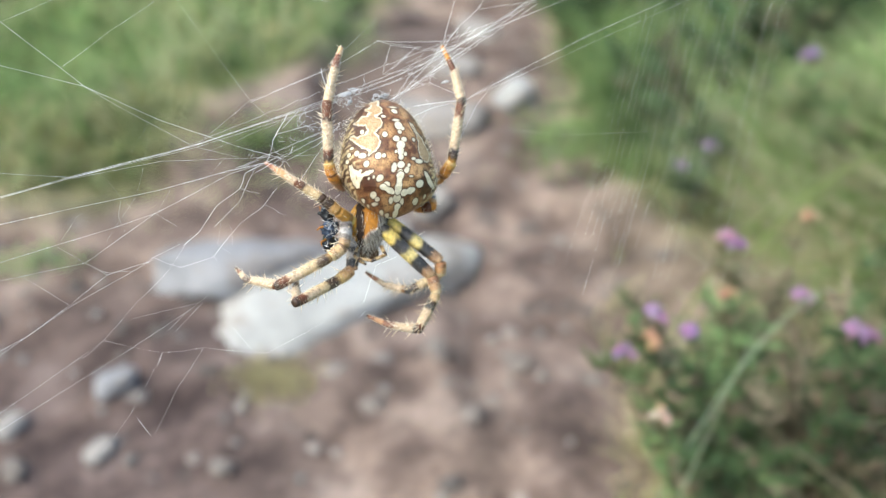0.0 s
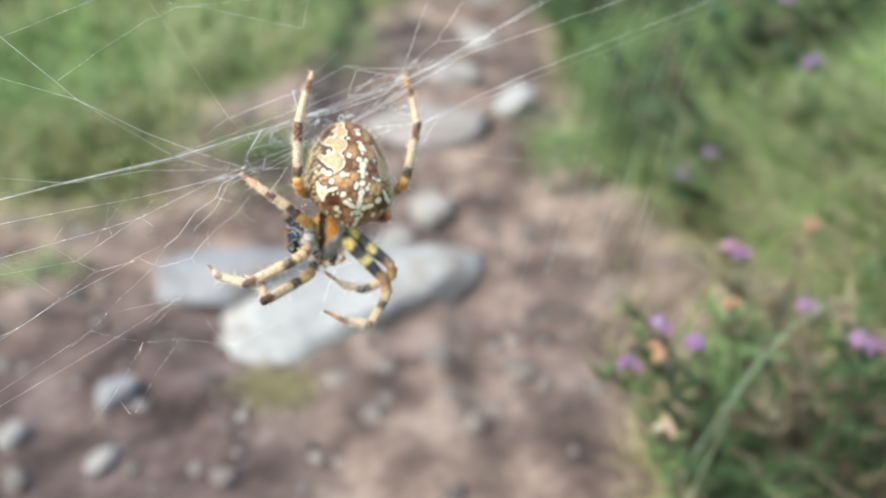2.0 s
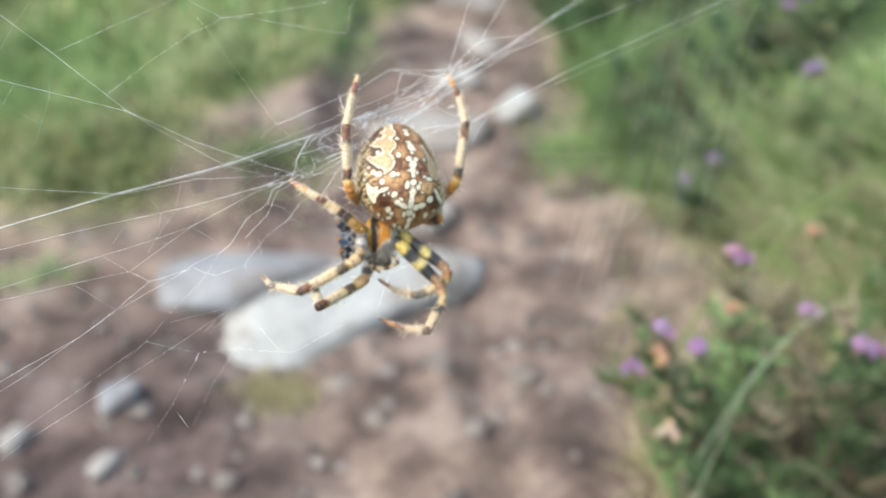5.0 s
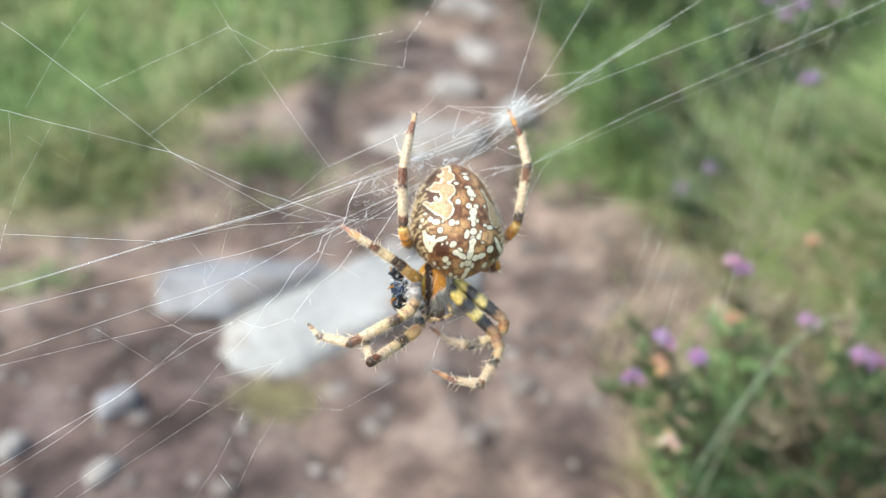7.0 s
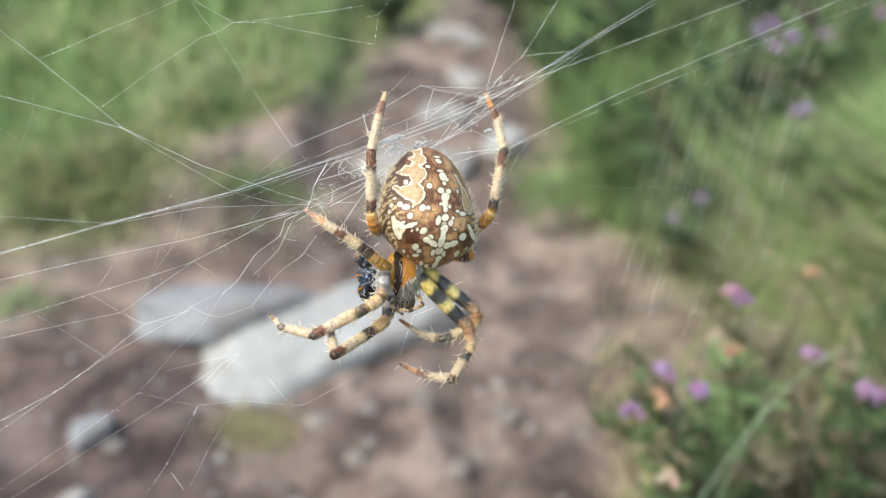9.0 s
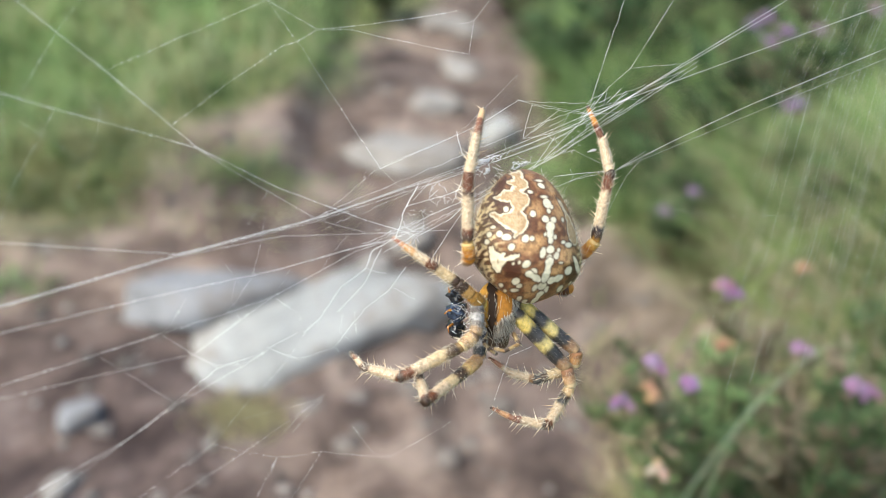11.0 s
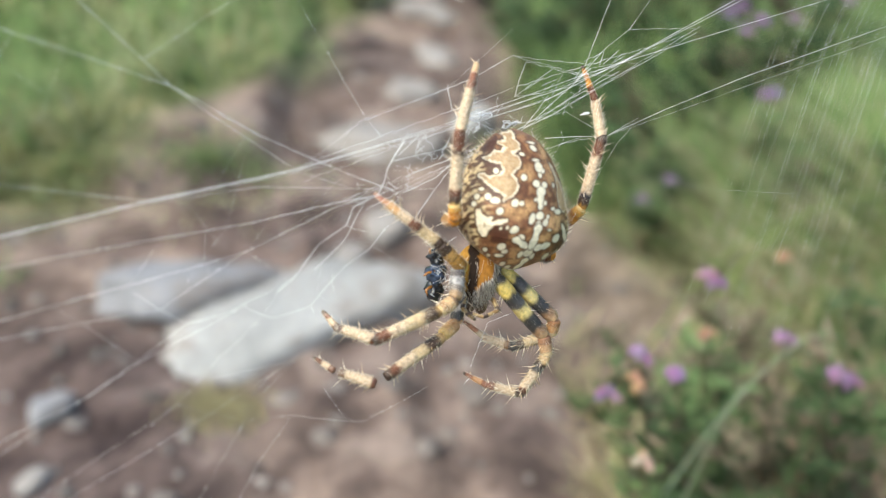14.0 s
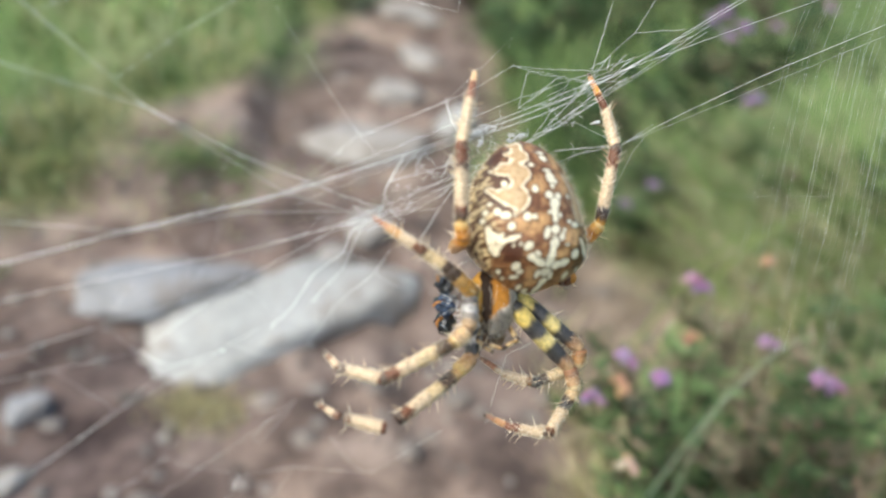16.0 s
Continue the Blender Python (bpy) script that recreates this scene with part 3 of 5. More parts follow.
def make_head(spider):
    """Front body: amber shield with a dark middle band, grey bristled head at its lower end."""
    b, rng = Build(), random.Random(5)
    cx, cy, cz = (-2.96, -3.92, -1.20)
    rings, sides = 40, 56
    for i in range(rings + 1):
        th = math.pi * i / rings
        for k in range(sides):
            a = 2 * math.pi * k / sides
            along = math.cos(th)
            taper = 1.0 if along > 0 else 1 - 0.42 * ease(-along, 0.05, 0.9)
            x, z = math.sin(th) * math.sin(a), math.sin(th) * math.cos(a)
            x, y = 2.0 * taper * x, 2.75 * along
            z = 1.75 * z * (1 + 0.18 * ease(-along, 0.2, 0.7))
            b.v.append(Vector((cx + x, cy + y, cz + z)) * MM)
            c = Vector((0.4, 0.17, 0.03))
            if abs(x + 0.55) < 0.42 + 0.08 * math.sin(y * 7):
                c = Vector((0.022, 0.011, 0.006))
            elif x < -0.95:
                c = Vector((0.62, 0.36, 0.06)).lerp(Vector((0.4, 0.17, 0.03)), 0.5 + 0.5 * noise.noise(Vector((x * 2, y * 5, 7))))
            elif y < -0.95 + 0.7 * x + 0.25 * noise.noise(Vector((x * 3, y * 3, 1))) and x > -0.4 or x > 1.25:
                c = Vector((0.42, 0.37, 0.31)).lerp(Vector((0.2, 0.16, 0.13)), 0.5 + 0.5 * noise.noise(Vector((x * 6, y * 2, 0))))
            b.c.append(tuple(c))
    for i in range(rings):
        for k in range(sides):
            p, q = i * sides + k, i * sides + (k + 1) % sides
            b.f.append((p, p + sides, q + sides, q))
    for _ in range(2000):
        x, y = rng.uniform(-1.7, 1.75), rng.uniform(-2.6, 1.6)
        grey = y < -0.75 + 0.7 * x and x > -0.35 or x > 1.15
        if not grey and (rng.random() < 0.94):
            continue
        w = 2.0 * (1 - 0.42 * ease(-y / 2.75, 0.05, 0.9)) * math.sqrt(max(0.02, 1 - (y / 2.75) ** 2))
        if abs(x) > w:
            continue
        z = 1.75 * math.sqrt(max(0, 1 - (y / 2.75) ** 2)) * math.sqrt(max(0, 1 - (x / w) ** 2))
        foot = Vector((cx + x, cy + y, cz + z))
        tip = foot + Vector((0.25 * x / w + rng.gauss(0, 0.08), -0.5, 0.16)) * rng.uniform(0.8, 1.7)
        b.spike(foot * MM, tip * MM, 0.03 * MM, rng.choice(((0.8, 0.74, 0.66), (0.66, 0.58, 0.49), (0.2, 0.15, 0.12))), 3)
    for dx, dy, r in ((-0.1, -2.5, 0.16), (0.32, -2.5, 0.16), (-0.15, -2.25, 0.15), (0.4, -2.25, 0.15)):
        b.blob(Vector((cx + dx, cy + dy, cz + 0.95)) * MM, (r * MM, r * MM, r * MM), (0.015, 0.012, 0.01), 0, 0, 6, 8)
    part("head_shield", b, HEAD, spider, "amber shield with a dark band and grey bristly head")
    for name, side in (("jaw", -0.45), ("jaw", 0.55)):
        j = Build()
        j.blob(Vector((cx + side, cy - 2.55, cz + 0.1)) * MM, (0.55 * MM, 0.85 * MM, 0.6 * MM), (0.12, 0.07, 0.04), 0.15, 3, 10, 14)
        part(name, j, LIMB, spider)


def limb(length, r0, r1, bands, spines, hairs, seed, bulge=0.0, bow=0.0, hair_tone=WHITE):
    """One leg segment along z in millimetres; bands: (share of the length, colour) from the body outwards."""
    b, rng = Build(), random.Random(seed)
    n, sides = 44, 16

    def tone(s, k):
        s = s + 0.05 * noise.noise(Vector((math.cos(k * 6.28) * 1.6, math.sin(k * 6.28) * 1.6, seed + s * 6)))
        c = bands[0][1]
        for at, col in bands:
            w = ease(s, at - 0.035, at + 0.035)
            c = tuple(p + (q - p) * w for p, q in zip(c, col))
        m = 1 + 0.22 * noise.noise(Vector((math.cos(k * 6.28) * 2.5, math.sin(k * 6.28) * 2.5, seed * 3 + s * 9)))
        m *= 1 - 0.35 * ease(noise.noise(Vector((math.cos(k * 6.28) * 4, math.sin(k * 6.28) * 4, seed * 5 + s * 22))), 0.1, 0.45)
        return tuple(v * m for v in c)

    def radius(s):
        return (r0 + (r1 - r0) * s) * (1 - 0.22 * math.exp(-(s / 0.05) ** 2) - 0.18 * math.exp(-((1 - s) / 0.04) ** 2)) + bulge * math.sin(math.pi * s)

    spine = [Vector((bow * math.sin(math.pi * i / n), 0, length * i / n)) for i in range(n + 1)]
    b.tube([p * MM for p in spine], [radius(i / n) * MM for i in range(n + 1)], tone, sides)
    for k in range(spines + hairs):
        s, a = rng.uniform(0.06, 0.97), rng.uniform(0, 2 * math.pi)
        r = radius(s) * 0.9
        d = Vector((math.cos(a), math.sin(a), 0))
        foot = Vector((bow * math.sin(math.pi * s), 0, length * s)) + d * r
        if k < spines:
            tip = foot + (d + Vector((0, 0, 0.55))).normalized() * rng.uniform(0.65, 1.25) * (1.0 if r1 > 0.2 else 0.5)
            b.spike(foot * MM, tip * MM, 0.042 * MM, rng.choice(((0.74, 0.6, 0.42), (0.5, 0.36, 0.22), (0.8, 0.7, 0.55))), 5)
        else:
            tip = foot + (d * 0.8 + Vector((0, 0, 0.9))).normalized() * rng.uniform(0.18, 0.48) * (1.0 if r1 > 0.2 else 0.5)
            band = tone(s, a / 6.283)
            b.spike(foot * MM, tip * MM, 0.018 * MM, tuple(p + (q - p) * 0.5 for p, q in zip(band, hair_tone)), 3)
    return b


def make_leg(spider, label, joints, radii, femur, patella, tibia, metatarsus, tarsus, seed, hairs=1.0, spines=1.0):
    """A leg as the thigh with four further segments hung on it; joints from hip to tip in millimetres."""
    j = [Vector(p) for p in joints]
    ln = [(b - a).length for a, b in zip(j, j[1:])]
    thigh = limb(ln[0], radii[0], radii[1], femur, int(9 * spines), int(360 * hairs), seed, 0.08, 0.0, (0.55, 0.5, 0.44))
    at = [aim(p * MM, q * MM) for p, q in zip(j, j[1:])]
    leg = part("leg", thigh, LIMB, spider, label, m=at[0])
    made = [leg]
    for name, k, bands, sp, hr in (("patella", 1, patella, 5, 170), ("tibia", 2, tibia, 28, 520), ("metatarsus", 3, metatarsus, 18, 400), ("tarsus", 4, tarsus, 2, 240)):
        over = 1.06 if k < 4 else 1.0
        seg = limb(ln[k] * over, radii[k], radii[k + 1], bands, int(sp * spines), int(hr * hairs), seed + k, 0.05 if k == 1 else 0.0)
        made.append(part(name, seg, LIMB, leg, at=at[k]))
    return made


def make_spider():
    spider = new("garden_spider")
    tagged(spider, label="brown cross-marked garden spider with banded legs hanging in its web", category="spider")
    make_abdomen(spider)
    make_head(spider)
    honey, ochre, straw = (0.5, 0.25, 0.05), (0.56, 0.37, 0.14), (0.5, 0.37, 0.21)
    pale_leg = ([(0, (0.4, 0.18, 0.03)), (0.8, AMBER)], [(0, (0.22, 0.08, 0.02)), (0.2, AMBER), (0.5, (0.36, 0.13, 0.02)), (0.62, honey), (0.85, ochre)])
    make_leg(spider, "upright hind leg with dark rust and cream bands",
             ((-5.72, 0.43, -4.50), (-5.71, 0.72, 3.60), (-5.94, 1.93, 4.00), (-6.02, 7.49, 4.00), (-5.26, 11.60, 3.00), (-4.82, 13.52, 1.80)),
             (0.46, 0.48, 0.5, 0.48, 0.36, 0.2), *pale_leg, [(0, ochre), (0.03, DARK), (0.13, RUST), (0.22, CREAM), (0.67, DARK), (0.73, RUST)],
             [(0, RUST), (0.07, CREAM), (0.84, (0.2, 0.08, 0.045))], [(0, (0.2, 0.07, 0.035)), (0.45, (0.6, 0.38, 0.2)), (0.9, DARK)], 11)
    make_leg(spider, "raised hind leg with dark rust and cream bands",
             ((2.37, 0.24, -3.50), (4.54, 1.07, -2.00), (5.59, 2.40, -1.20), (6.67, 8.45, -0.80), (6.03, 11.58, -1.50), (4.72, 14.61, -2.10)),
             (0.45, 0.52, 0.5, 0.46, 0.34, 0.15), *pale_leg, [(0, honey), (0.04, DARK), (0.14, (0.035, 0.025, 0.03)), (0.22, CREAM), (0.7, RUST), (0.9, DARK)],
             [(0, DARK), (0.05, CREAM), (0.94, RUST)], [(0, RUST), (0.42, (0.56, 0.23, 0.03)), (0.9, DARK)], 31)
    make_leg(spider, "short side leg reaching to a thread",
             ((-4.17, -3.49, -0.50), (-5.47, -2.43, 1.80), (-6.62, -1.40, 2.50), (-9.00, 0.17, 3.00), (-11.02, 1.51, 2.80), (-12.29, 2.35, 2.50)),
             (0.5, 0.54, 0.5, 0.42, 0.28, 0.13), [(0, YELLOW), (0.35, (0.3, 0.16, 0.05)), (0.55, honey)], [(0, (0.45, 0.25, 0.08)), (0.5, DARK)], [(0, DARK), (0.2, straw), (0.72, DARK), (0.8, RUST)],
             [(0, RUST), (0.12, CREAM), (0.6, (0.55, 0.3, 0.12))], [(0, (0.5, 0.24, 0.12)), (0.4, (0.3, 0.1, 0.06)), (0.8, (0.4, 0.2, 0.14))], 51, 0.8, 0.5)
    make_leg(spider, "grey-thighed front leg stretched sideways",
             ((-4.79, -2.99, 0.30), (-4.97, -5.84, 1.60), (-6.14, -6.77, 2.00), (-11.23, -9.43, 2.50), (-14.46, -8.86, 1.50), (-15.77, -7.62, 0.70)),
             (0.5, 0.56, 0.54, 0.5, 0.33, 0.14), [(0, (0.34, 0.31, 0.29)), (0.25, (0.14, 0.12, 0.115)), (0.42, (0.38, 0.36, 0.35)), (0.62, (0.2, 0.17, 0.15)), (0.8, (0.36, 0.23, 0.12))], [(0, (0.2, 0.12, 0.07)), (0.2, (0.5, 0.33, 0.17)), (0.6, (0.36, 0.22, 0.11)), (0.85, (0.5, 0.36, 0.18))],
             [(0, (0.3, 0.19, 0.08)), (0.06, DARK), (0.13, (0.09, 0.055, 0.03)), (0.24, straw), (0.5, CREAM), (0.74, RUST), (0.9, DARK)], [(0, RUST), (0.08, CREAM), (0.78, (0.1, 0.06, 0.045))],
             [(0, (0.1, 0.05, 0.03)), (0.15, (0.55, 0.4, 0.27)), (0.5, (0.2, 0.09, 0.05)), (0.8, DARK)], 71, 1.2, 0.8)
    front = make_leg(spider, "front leg that unfolds sideways",
             ((-4.18, -4.66, -0.80), (-4.52, -8.12, -0.40), (-5.64, -9.02, 0.50), (-9.03, -11.00, 4.60), (-9.64, -9.71, 2.00), (-9.74, -8.53, 0.20)),
             (0.5, 0.56, 0.54, 0.48, 0.33, 0.14), [(0, GREY), (0.35, BLACK), (0.5, (0.35, 0.31, 0.28)), (0.7, BLACK), (0.92, TAWNY)], [(0, (0.4, 0.22, 0.1)), (0.45, (0.5, 0.3, 0.13)), (0.8, ochre)],
             [(0, (0.4, 0.25, 0.11)), (0.1, DARK), (0.3, straw), (0.5, CREAM), (0.78, RUST), (0.92, DARK)], [(0, (0.12, 0.05, 0.03)), (0.12, CREAM), (0.82, (0.14, 0.08, 0.05))], [(0, (0.16, 0.08, 0.05)), (0.25, CREAM), (0.55, RUST), (0.85, DARK)], 91, 1.0, 0.8)
    banded = [(0, BLACK), (0.1, YELLOW), (0.28, BLACK), (0.38, (0.07, 0.062, 0.06)), (0.48, (0.66, 0.52, 0.2)), (0.64, BLACK), (0.84, (0.3, 0.17, 0.09)), (0.93, (0.45, 0.28, 0.15))]
    make_leg(spider, "black and yellow banded front leg folded under",
             ((-1.31, -2.95, -1.80), (4.29, -7.43, -1.80), (4.16, -8.79, -2.20), (1.00, -10.29, -2.80), (-1.44, -9.73, -3.20), (-3.48, -8.38, -3.40)),
             (0.6, 0.56, 0.5, 0.42, 0.3, 0.14), banded, [(0, (0.3, 0.14, 0.06)), (0.35, (0.45, 0.24, 0.1)), (0.75, straw)], [(0, straw), (0.66, DARK), (0.85, BLACK)],
             [(0, BLACK), (0.15, (0.2, 0.1, 0.04)), (0.3, CREAM), (0.95, (0.4, 0.22, 0.12))], [(0, CREAM), (0.4, (0.28, 0.12, 0.06)), (0.75, RUST)], 111, 0.9, 0.9)
    make_leg(spider, "black and yellow banded front leg curled below",
             ((-1.56, -3.94, -0.30), (3.39, -8.93, -1.50), (3.83, -10.60, -1.60), (1.88, -14.25, -2.10), (-1.25, -13.66, -2.10), (-3.32, -12.71, -2.10)),
             (0.66, 0.58, 0.5, 0.44, 0.3, 0.14), banded, [(0, (0.26, 0.13, 0.07)), (0.35, (0.42, 0.25, 0.13)), (0.75, straw)], [(0, (0.5, 0.34, 0.18)), (0.16, DARK), (0.26, BLACK), (0.4, CREAM), (0.8, RUST), (0.9, DARK)],
             [(0, DARK), (0.18, CREAM), (0.72, (0.2, 0.08, 0.05))], [(0, (0.24, 0.1, 0.06)), (0.2, (0.5, 0.25, 0.11)), (0.6, (0.25, 0.09, 0.04)), (0.9, DARK)], 131, 0.9, 1.2)
    make_leg(spider, "side leg tucked behind the abdomen",
             ((1.57, -1.79, -3.00), (3.46, -2.00, -1.80), (3.36, -0.90, -4.00), (2.40, 1.90, -8.00), (2.00, 3.83, -9.00), (1.87, 5.62, -9.00)),
             (0.5, 0.5, 0.45, 0.4, 0.28, 0.12), [(0, AMBER), (0.6, RUST)], [(0, AMBER), (0.5, DARK)], [(0, CREAM), (0.7, DARK)],
             [(0, CREAM), (0.8, RUST)], [(0, RUST), (0.5, DARK)], 151)
    for pts, seed in ((((-1.56, -5.81, -0.50), (-1.10, -6.69, 0.20), (-2.37, -7.27, 0.80), (-3.63, -7.00, 0.60)), 171), (((-3.94, -5.69, -0.50), (-4.16, -6.70, 0.00), (-3.63, -7.25, 0.30), (-3.00, -7.60, 0.30)), 181)):
        palp = None
        for k, (p, q) in enumerate(zip(pts, pts[1:])):
            seg = limb((Vector(q) - Vector(p)).length * 1.05, 0.21 - 0.03 * k, 0.18 - 0.03 * k, [(0, (0.28, 0.17, 0.07)), (0.4, (0.4, 0.28, 0.14)), (0.7, DARK)], 3, 40, seed + k)
            if palp is None:
                palp = part("feeler", seg, LIMB, spider, "small banded feeler", m=aim(Vector(p) * MM, Vector(q) * MM))
            else:
                part("feeler_segment", seg, LIMB, palp, at=aim(Vector(p) * MM, Vector(q) * MM))
    return spider, front


def make_prey():
    """A small dark fly, half wrapped in silk, held beside the spider's head."""
    prey = new("wrapped_fly")
    tagged(prey, label="small blue-black fly partly wrapped in pale silk", category="insect")
    ink, blue = (0.012, 0.014, 0.02), (0.03, 0.045, 0.08)
    for name, c, size, tone in (("fly_head", (-6.62, -2.58, 0.50), (0.75, 0.6, 0.7), ink), ("fly_thorax", (-6.60, -3.94, -0.20), (0.85, 0.8, 0.8), blue), ("fly_abdomen", (-6.61, -5.40, -0.40), (0.7, 0.85, 0.7), ink)):
        b = Build()
        b.blob(Vector(c) * MM, tuple(s * MM for s in size), tone, 0.7, len(name), 14, 18)
        for k in range(26):
            a = k * 2.4
            d = Vector((math.cos(a), math.sin(a * 1.3), math.sin(a))).normalized()
            foot = Vector(c) + Vector((d.x * size[0], d.y * size[1], d.z * size[2])) * 0.9
            b.spike(foot * MM, (foot + d * 0.4) * MM, 0.03 * MM, ink, 3)
        part(name, b, HUSK, prey)
    for pts in (((-6.79, -3.80, 0.40), (-7.40, -3.89, 0.80), (-7.69, -4.18, 0.80)), ((-6.92, -5.07, 0.20), (-7.36, -5.34, 0.60), (-7.24, -5.79, 0.60)), ((-6.79, -2.59, 0.40), (-7.29, -2.23, 0.80), (-7.40, -1.83, 0.80))):
        b = Build()
        b.tube([Vector(p) * MM for p in pts], [0.14 * MM, 0.1 * MM, 0.05 * MM], (0.34, 0.13, 0.02), 7)
        part("fly_leg", b, HUSK, prey, "amber leg")
    b, rng = Build(), random.Random(8)
    for k in range(34):
        p = Vector((-5.97, -3.89, 0.80)) + Vector((rng.gauss(0, 0.35), rng.gauss(0, 1.1), rng.gauss(0, 0.25)))
        q = p + Vector((rng.gauss(0, 0.5), rng.gauss(0, 0.6), rng.gauss(0, 0.3)))
        b.tube([p * MM, (p + q) * 0.5 * MM + Vector((0, 0, 0.00015)), q * MM], 0.016 * MM, (0.8, 0.8, 0.8), 4, False)
    tagged(part("silk_wrap", b, SILK, prey, "loose pale silk wrapping"), kind="stuff")
    return prey


# ---- the web: millimetres in the sheet's own plane, which leans away to one side ----
def sheet(x, y, off=0.0, far=False):
    """A point of the web's sheet, which slants on the torn side and flattens past the hub; far: the whole spiral behind it."""
    slope = -0.3279 if x < 0 or far else -0.06
    return Vector((x, y, slope * x - 0.0687 * y - 0.443 + off)) * MM


THREADS = [0]
CORE = {"frame_thread": 0.66, "anchor_thread": 0.95, "radial_thread": 0.5, "spiral_thread": 0.42, "hub_thread": 0.85}  # silk between the drops


def thread(web, name, nodes, r=0.022, beads=0.0, off=0.0, sag=0.0, wave=0.03, far=False):
    """One silk thread through points of the sheet; beads: glue drops a millimetre."""
    THREADS[0] += 1
    rng = random.Random(THREADS[0])
    pts = []
    for (x0, y0), (x1, y1) in zip(nodes, nodes[1:]):
        ln = math.hypot(x1 - x0, y1 - y0)
        n = max(2, int(ln / (1.2 if wave < 0.1 else 0.35)))
        for k in range(n):
            s = k / n
            w = wave * noise.noise(Vector((x0 + (x1 - x0) * s, y0 + (y1 - y0) * s, THREADS[0])) * (0.9 if wave < 0.1 else 1.8))
            pts.append(sheet(x0 + (x1 - x0) * s + w, y0 + (y1 - y0) * s + w - sag * 4 * s * (1 - s), off, far))
    pts.append(sheet(*nodes[-1], off, far))
    b = Build()
    core = r * CORE[name]
    b.tube(pts, [core * (1 + 0.7 * noise.noise(p * 900)) * MM for p in pts], (1, 1, 1), 5)
    if beads:
        for p, q in zip(pts, pts[1:]):
            for _ in range(int((q - p).length / MM * beads + rng.random())):
                s = rng.random()
                d = min(0.06, 0.018 + r * rng.uniform(0.8, 2.5)) * MM
                b.blob(p.lerp(q, s), (d, d, d), (1, 1, 1), 0, 0, 4, 6)
    return part(name, b, SILK, web)


def curl(b, p, rng, size, r):
    """A loose curl of silk at a point."""
    pts = [Vector(p)]
    d = Vector((rng.gauss(0, 1), rng.gauss(0, 1), rng.gauss(0, 0.5))).normalized()
    for _ in range(7):
        d = (d + Vector((rng.gauss(0, 0.7), rng.gauss(0, 0.7), rng.gauss(0, 0.4)))).normalized()
        pts.append(pts[-1] + d * size / 7 * MM)
    b.tube(pts, r * MM, (1, 1, 1), 4, False)


